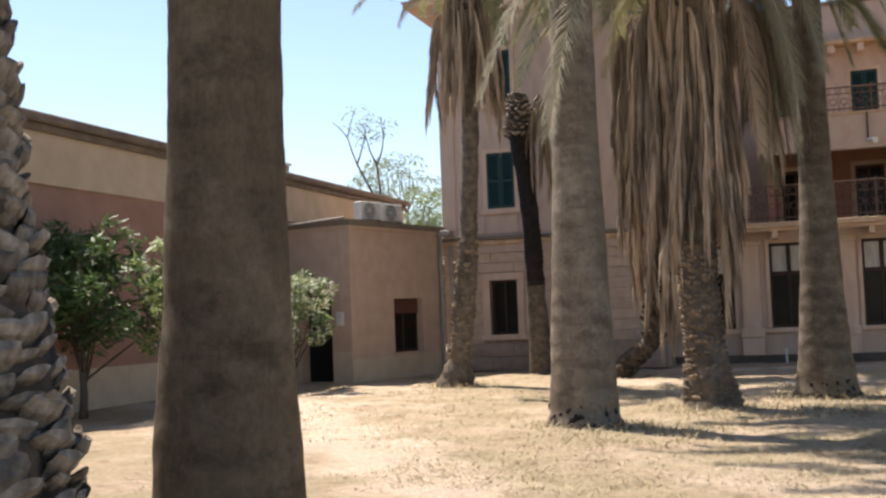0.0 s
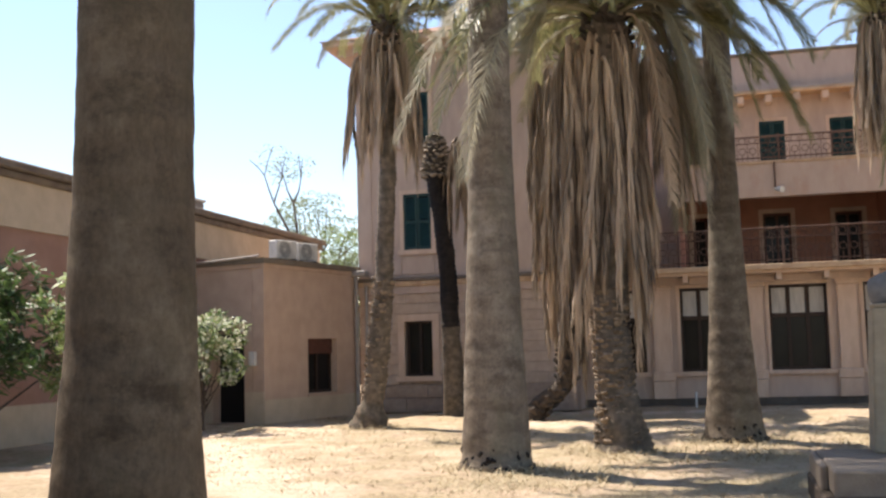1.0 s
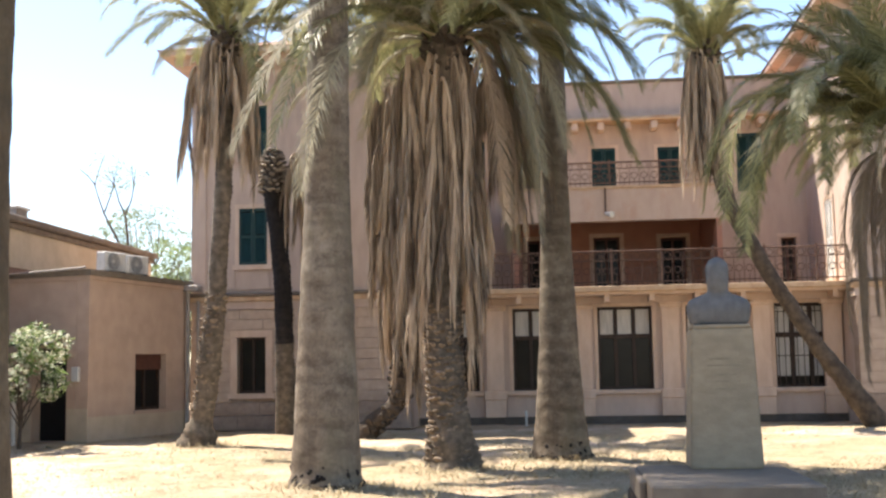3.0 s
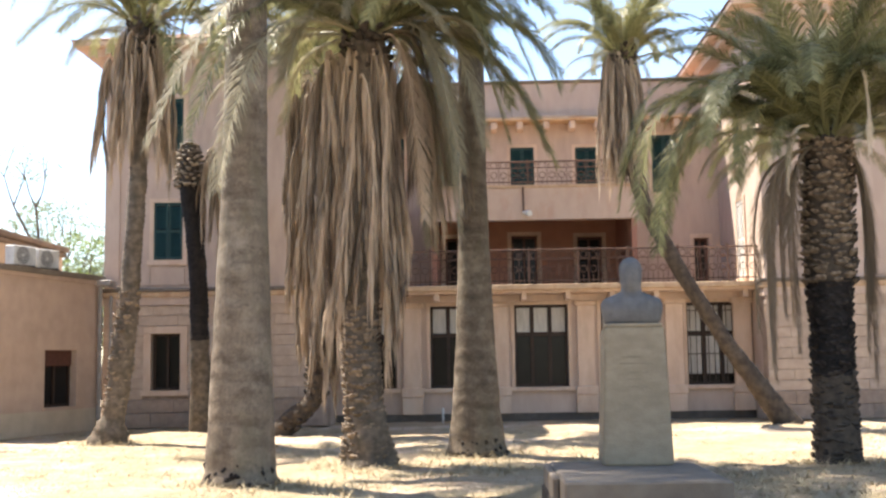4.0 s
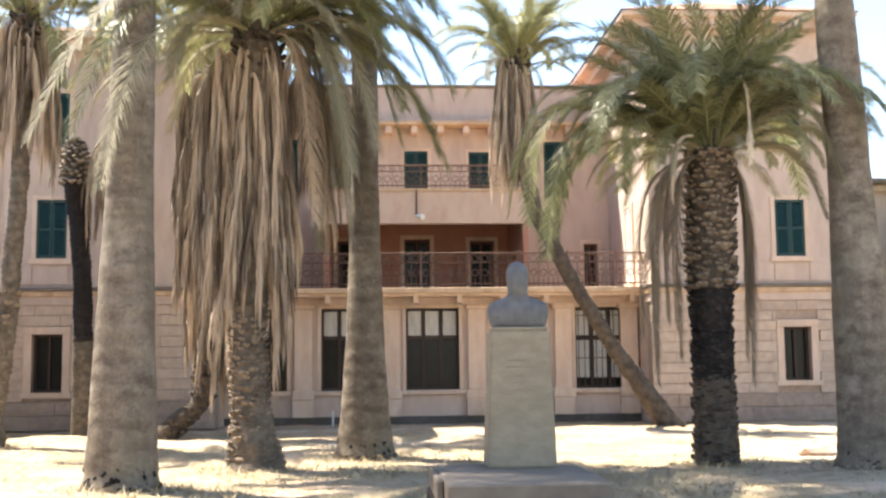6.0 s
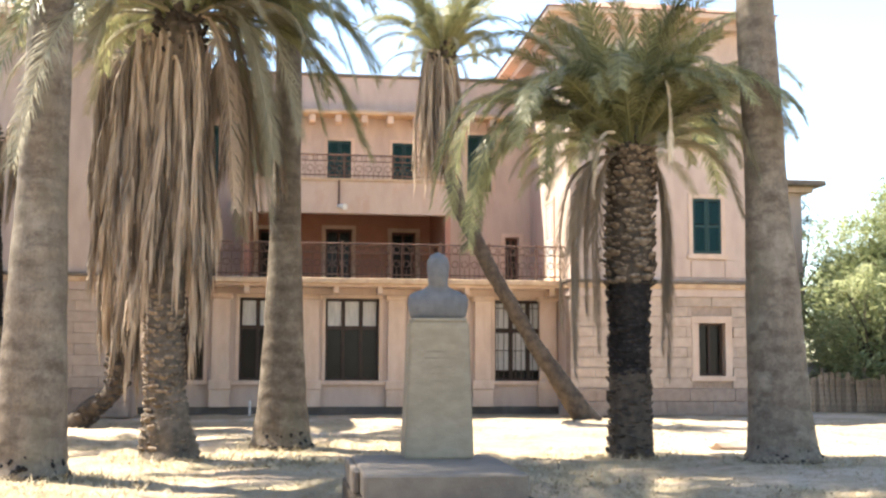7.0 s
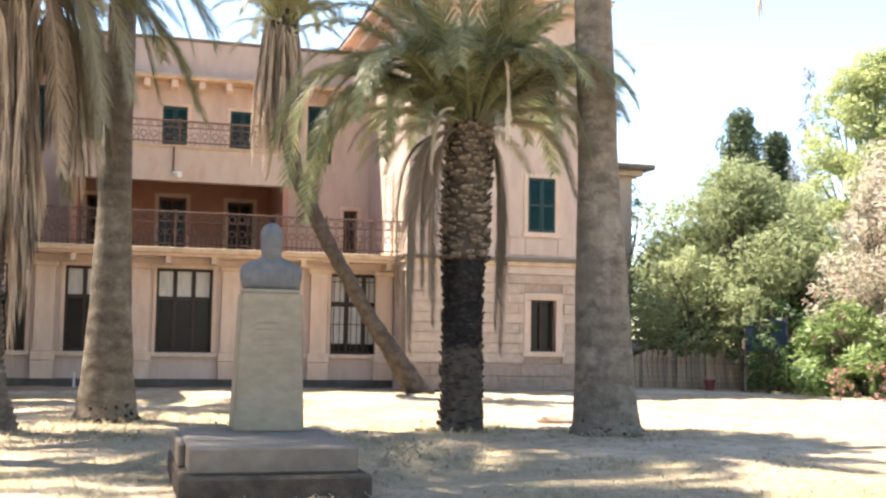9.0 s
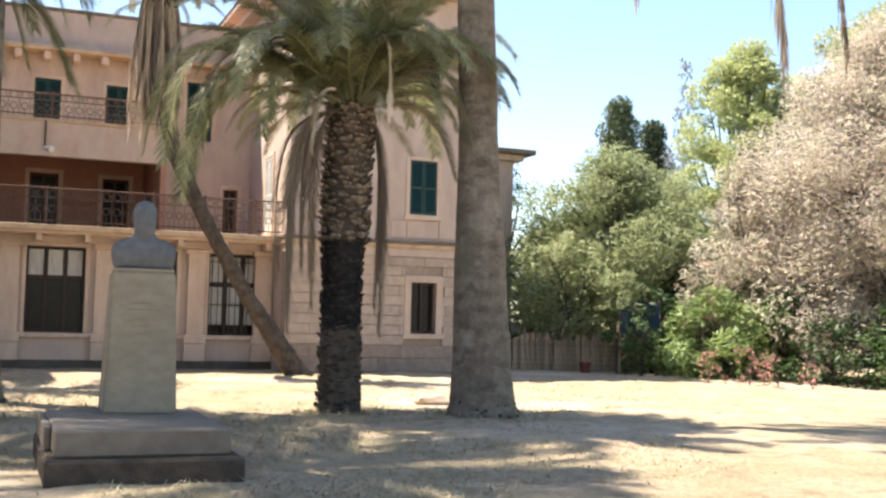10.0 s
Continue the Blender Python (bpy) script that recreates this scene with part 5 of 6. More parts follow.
# long leaves: green ones past the next trunk and towards the neighbour, fading ones beside the skirt
for i, (over, tip, mat) in enumerate((
        ((2.65, 0.1, 7.85), (3.3, 0.2, 6.2), FROND), ((2.35, 0.2, 7.15), (3.2, 0.3, 4.9), FROND), ((2.5, 0.3, 7.95), (3.35, 0.4, 6.5), FROND), ((2.25, 0.0, 7.3), (3.05, 0.1, 5.1), FROND), ((1.9, 0.6, 7.7), (2.5, 1.0, 6.1), FROND), ((1.6, -0.8, 8.0), (2.2, -1.2, 6.5), FROND),
        ((-1.5, -3.4, 7.6), (-2.45, -4.1, 4.45), FROND_PALE), ((-1.4, -3.3, 7.3), (-1.95, -3.9, 4.6), FROND), ((-1.2, -3.3, 6.9), (-1.6, -3.8, 3.9), FROND_PALE), ((-1.2, -1.2, 7.5), (-1.6, -1.7, 5.7), FROND), ((-1.9, -0.6, 8.1), (-2.8, -0.8, 6.0), FROND),
        ((-0.9, -0.9, 7.7), (-1.15, -1.2, 6.1), FROND_PALE), ((1.2, -0.3, 7.8), (1.55, -0.4, 3.7), FROND_PALE), ((1.0, 0.0, 7.4), (1.25, 0.0, 4.2), FROND_PALE), ((0.9, 0.4, 7.2), (1.05, 0.6, 3.6), FROND_PALE),
        ((2.1, -0.4, 8.5), (2.9, -0.6, 5.9), FROND), ((1.7, -0.2, 8.1), (2.4, -0.3, 5.2), FROND), ((1.4, 0.3, 8.6), (2.2, 0.5, 7.0), FROND), ((1.5, -0.6, 7.7), (2.0, -0.9, 5.0), FROND_PALE), ((1.2, -0.9, 7.5), (1.6, -1.2, 4.6), FROND_PALE),
        ((1.1, -0.2, 7.5), (1.4, -0.2, 3.9), FROND_BROWN), ((0.9, 0.2, 7.4), (1.15, 0.2, 3.5), FROND_PALE), ((1.45, 0.1, 7.5), (1.65, 0.1, 4.1), FROND_BROWN), ((0.75, 0.0, 7.3), (0.9, 0.0, 4.3), FROND_PALE), ((1.25, -0.5, 7.4), (1.5, -0.6, 4.4), FROND_PALE), ((1.0, 0.5, 7.6), (1.3, 0.7, 4.7), FROND),
        ((1.3, 0.2, 7.6), (1.75, 0.3, 4.3), FROND_DRY), ((0.8, -0.5, 7.3), (1.0, -0.6, 3.9), FROND_DRY))):
    arch(c_palm, (0.06 + 0.08 * over[0], 0.08 * over[1], 7.1), over, tip, 400 + i, mat, "frond" if mat == FROND else "faded_frond", 0.40, 44, 0.25, 190)

# leaning palm behind it, whose skirt hangs beside
e_palm = thing("palm_tree", "palm with a bent foot and long skirt of dead fronds", "palm tree", (-4.45, 26.6, 0))
trunk_part(e_palm, [(-0.05, -0.30, 0, 0.30), (0.25, 0.0, 0, 0.25), (0.8, 0.60, -0.05, 0.22), (1.7, 0.93, -0.1, 0.21), (4.0, 1.15, -0.1, 0.25), (8.5, 1.1, -0.1, 0.25), (9.1, 1.1, -0.1, 0.08)], BARK_DARK, 120, 20, 0.22, 0.04, 16)
put_leaf_bases(e_palm, lambda z: (0.9 * min(z, 0.9) + 0.12 * max(0, z - 0.9) - 0.12, -0.07), lambda z: 0.225, 0.1, 2.6, 15, 9, BOOTS_D, 47, 14, 3.0)
put_skirt(e_palm, (0.8, -0.1, 8.5), 70, 0.75, 2.2, 17, 1.2, None, 3.0)
put_skirt(e_palm, (0.78, -0.1, 5.6), 40, 0.45, 0.9, 44, 1.25, None, -6.0)
put_fronds(e_palm, (1.1, -0.1, 8.8), ((LIVE_UP, 12, 1.0), (LIVE_OUT, 18, 1.1), (FADED, 14, 1.1)), 18, 1.05, 0.24)

# slim palm near the annex
a_palm = thing("palm_tree", "slim palm with swollen foot and hanging dead fronds", "palm tree", (-7.9, 24.3, 0))
trunk_part(a_palm, [(-0.05, -0.1, 0, 0.44), (0.25, 0.0, 0, 0.37), (0.6, 0.08, 0, 0.24), (1.3, 0.18, 0, 0.235), (1.6, 0.2, 0, 0.26), (3.3, 0.40, 0, 0.20), (6.4, 0.55, 0, 0.19), (9.0, 0.6, 0, 0.2), (9.7, 0.6, 0, 0.06)], BARK_ROUGH, 150, 18, 0.2, 0.05, 19)
put_skirt(a_palm, (0.6, 0, 9.1), 56, 0.55, 0.7, 20, 0.85, None, 5.0)
put_leaf_bases(a_palm, lambda z: (0.6, 0), lambda z: 0.30, 8.6, 9.4, 6, 8, BOOTS_D, 62, 25, 3.0)
put_skirt(a_palm, (-0.05, -0.1, 8.5), 5, 0.3, 0.5, 22, 0.7, (2.2, 4.2), 6.0)
put_leaf_bases(a_palm, lambda z: (0.12 * z - 0.02, 0), lambda z: 0.215, 0.7, 3.4, 18, 8, BOOTS_S, 46, 14, 3.0)
put_fronds(a_palm, (0.6, 0, 9.25), ((LIVE_UP, 14, 0.95), (LIVE_OUT, 16, 0.95), (FADED, 6, 0.7)), 21, 1.0, 0.2)
for i, (over, tip) in enumerate((((-0.9, -0.3, 10.2), (-2.05, -0.5, 8.75)), ((-0.5, 0.3, 10.3), (-1.5, 0.5, 9.3)), ((1.7, -0.3, 9.9), (2.5, -0.5, 8.5)), ((1.9, 0.4, 10.1), (2.8, 0.6, 8.9)), ((1.3, -0.8, 9.5), (1.7, -1.2, 7.4)))):
    arch(a_palm, (0.6, 0, 9.2), over, tip, 440 + i)

# dead palm with a bare head
d_palm = thing("palm_tree", "dead leaning palm with blackened trunk and bare knobbly head", "palm tree", (-7.05, 28.6, 0))
trunk_part(d_palm, [(-0.05, 0.05, 0, 0.30), (1.0, 0.05, 0, 0.27), (2.4, 0.0, 0, 0.24)], BARK_ROUGH, 50, 18, 0.2, 0.05, 23)
trunk_part(d_palm, [(2.3, 0.0, 0, 0.235), (3.6, -0.03, 0, 0.23), (5.0, -0.14, 0, 0.235), (6.4, -0.30, 0, 0.28)], BARK_BLACK, 60, 18, 0.15, 0.05, 24, "charred black upper trunk", "burnt_trunk")
trunk_part(d_palm, [(6.2, -0.30, 0, 0.27), (6.6, -0.30, 0, 0.30), (7.2, -0.30, 0, 0.24), (7.5, -0.28, 0, 0.10)], BOOT_DARK, 20, 16, 0.15, 0.0, 25, "", "head")
put_leaf_bases(d_palm, lambda z: (-0.30, 0), lambda z: 0.31 if z < 7.0 else 0.31 - 0.35 * (z - 7.0), 6.25, 7.45, 12, 12, BOOTS_H, 26, 25, 2.0)
put_skirt(d_palm, (0.25, 0, 7.3), 12, 0.25, 0.8, 27, 0.75, None, 6.0)

# leaning palm in front of the facade
f_palm = thing("palm_tree", "strongly leaning palm with dry skirt and sparse crown", "palm tree", (7.95, 29.0, 0))
rows = along([(0, 0.0, 0, -0.15, 0.40), (0.08, -0.18, 0, 0.15, 0.30), (0.35, -1.55, 0, 2.1, 0.20), (0.55, -2.65, 0, 3.95, 0.19), (0.75, -3.5, -0.1, 5.6, 0.21), (0.88, -3.85, -0.2, 7.0, 0.20), (0.97, -3.95, -0.3, 9.4, 0.22), (1.0, -3.95, -0.3, 9.9, 0.06)], 110)
part("trunk", tube(bmesh.new(), [q[1:4] for q in rows], [q[4] for q in rows], 18, 0.15, 0.03, True, 28), BARK_DARK, f_palm, "", True)
put_skirt(f_palm, (-4.02, -0.3, 9.55), 62, 0.50, 0.5, 29, 0.92, None, -1.5)
put_leaf_bases(f_palm, lambda z: (-3.95, -0.3), lambda z: 0.30, 9.2, 9.9, 5, 8, BOOTS_D, 63, 25, 3.0)
put_fronds(f_palm, (-3.95, -0.3, 9.55), ((LIVE_UP, 26, 0.85), (LIVE_OUT, 26, 0.72), (FADED, 8, 0.62)), 30, 0.95, 0.2)

# near palm at the edge, shaggy with old leaf bases
p_palm = thing("palm_tree", "palm trunk shaggy with old grey leaf bases, black cable down it", "palm tree", (-4.08, 4.5, 0))
trunk_part(p_palm, [(-0.05, 0, 0, 0.62), (0.4, 0, 0, 0.60), (1.0, 0, 0, 0.55), (1.6, -0.03, 0, 0.44), (2.2, -0.08, 0, 0.38), (3.2, -0.12, 0, 0.34), (7.5, -0.2, 0, 0.32)], BARK_DARK, 90, 24, 0.2, 0.03, 31)
put_leaf_bases(p_palm, lambda z: (-0.05 * z, 0), lambda z: 0.645 - 0.165 * max(0, min(z - 0.6, 1.6)) - 0.03 * max(0, z - 2.2), 0.45, 3.7, 36, 15, BOOTS_N, 32, 14, 3.2)
put_fronds(p_palm, (-0.2, 0, 7.6), ((LIVE_UP, 10, 1.0), (LIVE_OUT, 16, 1.0), (LIVE_LOW, 8, 1.0)), 33)
part("cable", tube(bmesh.new(), [(0.26, -0.26, 4.5), (0.27, -0.27, 3.0), (0.33, -0.36, 2.0), (0.40, -0.50, 1.2), (0.46, -0.52, 0.0)], [0.012] * 5, 6), CABLE, p_palm, "black cable down the trunk")

# palm beside the camera's way, of which only hanging leaf tips come into view
h_palm = smooth_palm((11.2, 8.5), ((0, 0.5), (1.0, 0.42), (4.0, 0.34)), 8.2, "palm with hanging fronds at the edge of the yard", (0, 0), 40, 0)
put_fronds(h_palm, (0, 0, 8.2), ((LIVE_UP, 10, 1.0), (LIVE_OUT, 14, 1.1), (LIVE_LOW, 12, 1.2)), 41, 1.0)
# single leaves that hang low
for x, y, z, s in ((-1.6, 3.4, 8.0, 1.1), (-0.6, 3.3, 7.1, 0.7), (-3.9, 3.2, 7.3, 0.65)):
    piece("dead_frond", DEAD[1], h_palm, Matrix.Translation((x, y, z)) @ Matrix.Diagonal((s, s, s, 1)))

# ---- trees and shrubs ----


def leaf_cloud(clumps, per, size, seed, flat=0.35, stretch=1.0, hang=0.0):
    """Many small leaves on clumps (x, y, z, radius): each a folded blade with its own turn."""
    r = random.Random(seed)
    vs, fs = [], []
    for cx, cy, cz, cr in clumps:
        for _ in range(int(per * cr * cr)):
            d = Vector((r.gauss(0, 1), r.gauss(0, 1), r.gauss(0, 1))).normalized()
            rad = cr * (0.45 + 0.6 * r.random() ** 0.6)
            p = Vector((cx, cy, cz)) + Vector((d.x, d.y, d.z * 0.8)) * rad
            a = Vector((r.gauss(0, 1), r.gauss(0, 1), r.gauss(0, flat) - hang)).normalized()
            b = a.cross(Vector((r.gauss(0, 1), r.gauss(0, 1), 1.5))).normalized()
            s = size * r.uniform(0.6, 1.3)
            k = len(vs)
            vs += [p - a * s * stretch, p - b * s * 0.34, p + a * s * stretch, p + b * s * 0.34]
            fs.append((k, k + 1, k + 2, k + 3))
    return vs, fs


def branch_skeleton(bm, base, top, tips, r0, seed):
    """A trunk from base to top and a limb to each tip."""
    r = random.Random(seed)
    base, top = Vector(base), Vector(top)
    pts = [base.lerp(top, t) + Vector((r.uniform(-0.1, 0.1), r.uniform(-0.1, 0.1), 0)) * t for t in (0, 0.3, 0.6, 1)]
    tube(bm, pts, [r0 * 1.3, r0, r0 * 0.85, r0 * 0.6], 9, 0.1, 0, True, seed)
    for q in tips:
        s = pts[1].lerp(pts[3], r.random())
        q = Vector(q)
        m = s.lerp(q, 0.5) + Vector((r.uniform(-0.3, 0.3), r.uniform(-0.3, 0.3), r.uniform(0.1, 0.5)))
        tube(bm, [s, m, q], [r0 * 0.42, r0 * 0.26, r0 * 0.08], 6, 0.1, 0, True, seed)
    return bm


def broad_tree(name, label, category, at, height, spread, mat, seed, clumps=34, per=420, size=0.10, low=0.15, stem=0.2, group="", stretch=1.0, hang=0.0, depth=1.0, blooms=None, top_heavy=0.0):
    r = random.Random(seed)
    tree = thing(name, label, category, (*at, 0), 0, group)
    cl = []
    for i in range(clumps):
        f = low + (1 - low) * (i + r.random()) / clumps
        wide = spread * math.sqrt(max(0.05, 1 - ((f - (0.42 + top_heavy)) / 0.66) ** 2))
        a, q = r.uniform(0, 6.283), math.sqrt(r.random())
        cl.append((math.cos(a) * wide * q, math.sin(a) * wide * q * depth, f * height * r.uniform(0.93, 1.03), spread * r.uniform(0.12, 0.32)))
    wood = part("trunk" if category == "tree" else "branch", branch_skeleton(bmesh.new(), (0, 0, -0.1), (0, 0, height * 0.5), [c[:3] for c in cl[::2]], stem, seed), BARK_TREE, tree, "", True)
    if category != "tree":
        tagged(wood, kind="stuff")
    vs, fs = leaf_cloud(cl, per, size, seed + 1, 0.5, stretch, hang)
    ob = new("crown", raw_mesh(vs, fs, mat, "crown"))
    ob.parent = tree
    if category == "shrub" and height > 5:
        # bare grey twigs that stand out between the leaves
        tw = bmesh.new()
        for x, y, z, c in cl:
            for _ in range(4):
                d = Vector((r.gauss(0, 0.5), r.gauss(0, 0.5), abs(r.gauss(0.4, 0.8)))).normalized()
                p = Vector((x, y, z)) - d * c * 0.5
                tube(tw, [p, p + d * c * 0.9 + Vector((r.uniform(-0.1, 0.1), 0, 0.05)), p + d * c * 2.0], [0.016, 0.011, 0.004], 4, 0.0, 0.0, False)
        tagged(part("twig", tw, TWIG, tree, "thin bare grey twigs"), kind="stuff")
    if blooms:
        bmat, share, bs = blooms
        vs, fs = leaf_cloud([(x, y, z, c * 1.04) for x, y, z, c in cl], per * share, bs, seed + 2, 0.9)
        ob = new("blossom", raw_mesh(vs, fs, bmat, "blossom"))
        ob.parent = tree
    return tree


# right side of the yard
broad_tree("pepper_tree", "feathery green tree between fence and oleander", "tree", (24.6, 37.5), 7.0, 2.7, LEAF_OLIVE, 49, 70, 480, 0.085, 0.05, 0.18, "", 1.6, 0.4, 1.0, None, -0.12)
broad_tree("pepper_tree", "broad feathery green tree behind the wooden fence", "tree", (21.1, 35.0), 7.3, 4.1, LEAF_OLIVE, 50, 130, 400, 0.085, 0.05, 0.22, "", 1.6, 0.4, 1.0, None, -0.16)
broad_tree("pepper_tree", "low feathery green tree hanging over the fence", "tree", (18.5, 33.5), 4.4, 1.9, LEAF_OLIVE, 47, 60, 430, 0.085, 0.22, 0.12, "", 1.6, 0.4)
broad_tree("pepper_tree", "feathery blue-green tree beside the building", "tree", (18.6, 39.5), 7.6, 2.2, LEAF_GREY, 51, 40, 420, 0.085, 0.15, 0.16, "", 1.5, 0.3, 1.0, None, -0.1)
broad_tree("oleander", "large faded oleander covered with pale pink blossom", "shrub", (25.9, 26.5), 10.4, 5.0, LEAF_OLEANDER, 52, 230, 400, 0.07, 0.10, 0.2, "", 1.8, 0.1, 0.8, (PETAL, 0.75, 0.055), -0.16)
broad_tree("oleander", "lower oleander bough with pale pink blossom", "shrub", (21.7, 28.6), 6.6, 1.9, LEAF_OLEANDER, 48, 80, 420, 0.08, 0.2, 0.1, "", 1.8, 0.1, 0.8, (PETAL, 0.4, 0.06), -0.1)
broad_tree("carob_tree", "bright green tree rising behind the oleander", "tree", (30.7, 40.0), 13.2, 3.4, LEAF_CAROB, 53, 150, 900, 0.12, 0.2, 0.25)
broad_tree("carob_tree", "bright green tree behind the oleander blossom", "tree", (34.9, 37.0), 14.8, 3.6, LEAF_CAROB, 54, 130, 850, 0.12, 0.2, 0.25)
broad_tree("broadleaf_shrub", "leafy bright green shrub at the foot of the oleander", "shrub", (20.9, 28.2), 2.4, 2.0, LEAF_BRIGHT, 55, 60, 520, 0.13, 0.05, 0.06, "shrubs along the yard edge")
broad_tree("broadleaf_shrub", "dark green shrub beside the fence", "shrub", (20.0, 31.0), 2.8, 1.7, LEAF_DEEP, 56, 34, 560, 0.10, 0.03, 0.06, "shrubs along the yard edge")
broad_tree("broadleaf_shrub", "dark leafy undergrowth below the oleander", "shrub", (22.0, 24.9), 1.9, 1.5, LEAF_DEEP, 57, 34, 520, 0.10, 0.03, 0.06, "shrubs along the yard edge")
broad_tree("broadleaf_shrub", "dark leafy undergrowth at the yard edge", "shrub", (23.4, 22.6), 2.4, 1.8, LEAF_DEEP, 58, 34, 460, 0.11, 0.03, 0.06, "shrubs along the yard edge")
for i, (x, y, h, s) in enumerate(((22.6, 27.6, 2.9, 2.0), (24.6, 24.8, 2.8, 2.2), (26.0, 21.8, 3.0, 2.2), (18.4, 35.2, 2.6, 1.8), (22.6, 33.5, 3.0, 2.2))):
    broad_tree("broadleaf_shrub", "dense dark green undergrowth at the yard edge", "shrub", (x, y), h, s, LEAF_DEEP if i != 3 else LEAF_OLIVE, 160 + i, 46, 520, 0.11, 0.02, 0.05, "shrubs along the yard edge")
for i, (x, y, h, s) in enumerate(((20.0, 50.0, 5.0, 5.0), (28.5, 50.0, 6.0, 5.5), (37.0, 46.0, 6.0, 5.5), (46.0, 40.0, 7.0, 6.0), (40.0, 30.0, 6.5, 5.5))):
    broad_tree("tree", "green tree beyond the yard", "tree", (x, y), h, s, LEAF_OLIVE, 170 + i, 50, 130, 0.2, 0.05, 0.2, "trees beyond the yard")
for i, (x, y, s) in enumerate(((18.6, 25.9, 0.7), (19.0, 24.7, 0.75), (19.2, 23.8, 0.7), (19.9, 23.3, 0.55))):
    broad_tree("flowering_plant", "low plant with red-pink flowers at the yard edge", "plant", (x, y), s * 1.25, s * 0.7, LEAF_DEEP if i % 2 else LEAF_BRIGHT, 60 + i, 14, 900, 0.05, 0.05, 0.02, "red-pink flowering plants", 1.0, 0.0, 1.0, (PETAL_RED, 0.95, 0.05))
broad_tree("flowering_plant", "pink flowering branch beside the oleander", "plant", (20.2, 28.6), 3.5, 0.9, LEAF_OLEANDER, 66, 18, 500, 0.06, 0.45, 0.03, "", 1.2, 0.0, 1.0, (PETAL_RED, 0.5, 0.06))


def cypress(at, height, wide, seed, label, mat=None, dense=700, name="cypress", group="cypresses in the distance"):
    r = random.Random(seed)
    tree = thing(name, label, "tree", (*at, 0), 0, group)
    part("trunk", tube(bmesh.new(), [(0, 0, 0), (0, 0, height * 0.6)], [0.3, 0.12], 8), BARK_TREE, tree)
    cl = []
    for i in range(46):
        f = 0.25 + 0.75 * i / 46
        w = wide * (1.02 - f) ** 0.9 * 1.1
        a = i * 2.4
        cl.append((math.cos(a) * w * r.random(), math.sin(a) * w * r.random(), f * height, wide * (0.20 + 0.5 * (1 - f)) * r.uniform(0.7, 1.2)))
    vs, fs = leaf_cloud(cl, dense, 0.14, seed, 1.5)
    ob = new("crown", raw_mesh(vs, fs, mat or CYPRESS, "crown"))
    ob.parent = tree


cypress((33.65, 56.0), 14.4, 3.2, 70, "tall dark cypress beyond the trees")
cypress((36.1, 56.3), 13.5, 2.8, 71, "slender dark cypress beyond the trees")
cypress((31.3, 46.0), 14.6, 1.7, 72, "sparse grey-blue conifer behind the bright green tree", LEAF_BLUE, 150, "conifer", "")

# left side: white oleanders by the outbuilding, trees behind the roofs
# The oleanders' leaf colours carry shade and sun: deep where shaded, bright where lit.
broad_tree("oleander", "oleander with cream blossom by the outbuilding, its shade put into dark leaves", "shrub", (-12.95, 17.5), 3.5, 1.55, LEAF_DEEP, 80, 54, 620, 0.085, 0.42, 0.07, "oleanders by the annex", 1.7, 0.0, 1.0, (PETAL_WHITE, 0.10, 0.05), 0.15)
broad_tree("oleander", "oleander with cream blossom by the annex, sunlight put into its bright leaves", "shrub", (-11.3, 18.0), 3.2, 0.85, LEAF_BRIGHT, 81, 34, 560, 0.085, 0.40, 0.06, "oleanders by the annex", 1.7, 0.0, 1.0, (PETAL_WHITE, 0.6, 0.05), 0.15)
broad_tree("oleander", "small oleander with cream blossom near the annex door, leaves coloured bright as sunlit", "shrub", (-11.7, 23.6), 2.6, 1.1, LEAF_BRIGHT, 82, 34, 640, 0.075, 0.42, 0.04, "oleanders by the annex", 1.7, 0.0, 1.0, (PETAL_WHITE, 1.3, 0.06), 0.15)
broad_tree("tree", "green tree behind the outbuilding roof", "tree", (-17.4, 46.0), 8.6, 2.6, LEAF_GREY, 83, 40, 420, 0.10, 0.3, 0.2)
broad_tree("tree", "green tree between the annex and the palazzo", "tree", (-20.0, 60.0), 9.4, 3.0, LEAF_GREY, 84, 44, 380, 0.12, 0.3, 0.2)
broad_tree("tree", "low yellowish tree behind the annex roof", "tree", (-15.4, 44.0), 7.0, 1.7, LEAF_BRIGHT, 85, 24, 420, 0.10, 0.3, 0.15)


def bare_tree(at, height, seed, label):
    """A nearly leafless tree: forked limbs that split four times."""
    r = random.Random(seed)
    tree = thing("bare_tree", label, "tree", (*at, 0))
    bm = bmesh.new()
    tips = []

    def grow(p, d, ln, rad, level):
        q = p + d * ln
        tube(bm, [p, p.lerp(q, 0.5) + Vector((r.uniform(-1, 1), r.uniform(-1, 1), 0)) * ln * 0.06, q], [rad, rad * 0.8, rad * 0.6], 6, 0.0, 0.0, False)
        if level == 0:
            tips.append(q)
            return
        for _ in range(2):
            nd = (d + Vector((r.gauss(0, 0.42), r.gauss(0, 0.42), r.uniform(0.0, 0.3)))).normalized()
            grow(q, nd, ln * r.uniform(0.6, 0.85), rad * 0.6, level - 1)
    grow(Vector((0, 0, 0)), Vector((0.02, 0, 1)), height * 0.42, 0.2, 0 + 4)
    part("trunk", bm, BARK_TREE, tree, "bare grey forked limbs", True)
    vs, fs = leaf_cloud([(t.x * 0.9, t.y, t.z - 0.5, 0.75) for t in tips[::2]], 200, 0.085, seed, 0.6)
    ob = new("crown", raw_mesh(vs, fs, LEAF_GREY, "crown"))
    ob.parent = tree


bare_tree((-17.5, 45.0), 8.3, 91, "half-dead tree with bare forked limbs and sparse leaves")

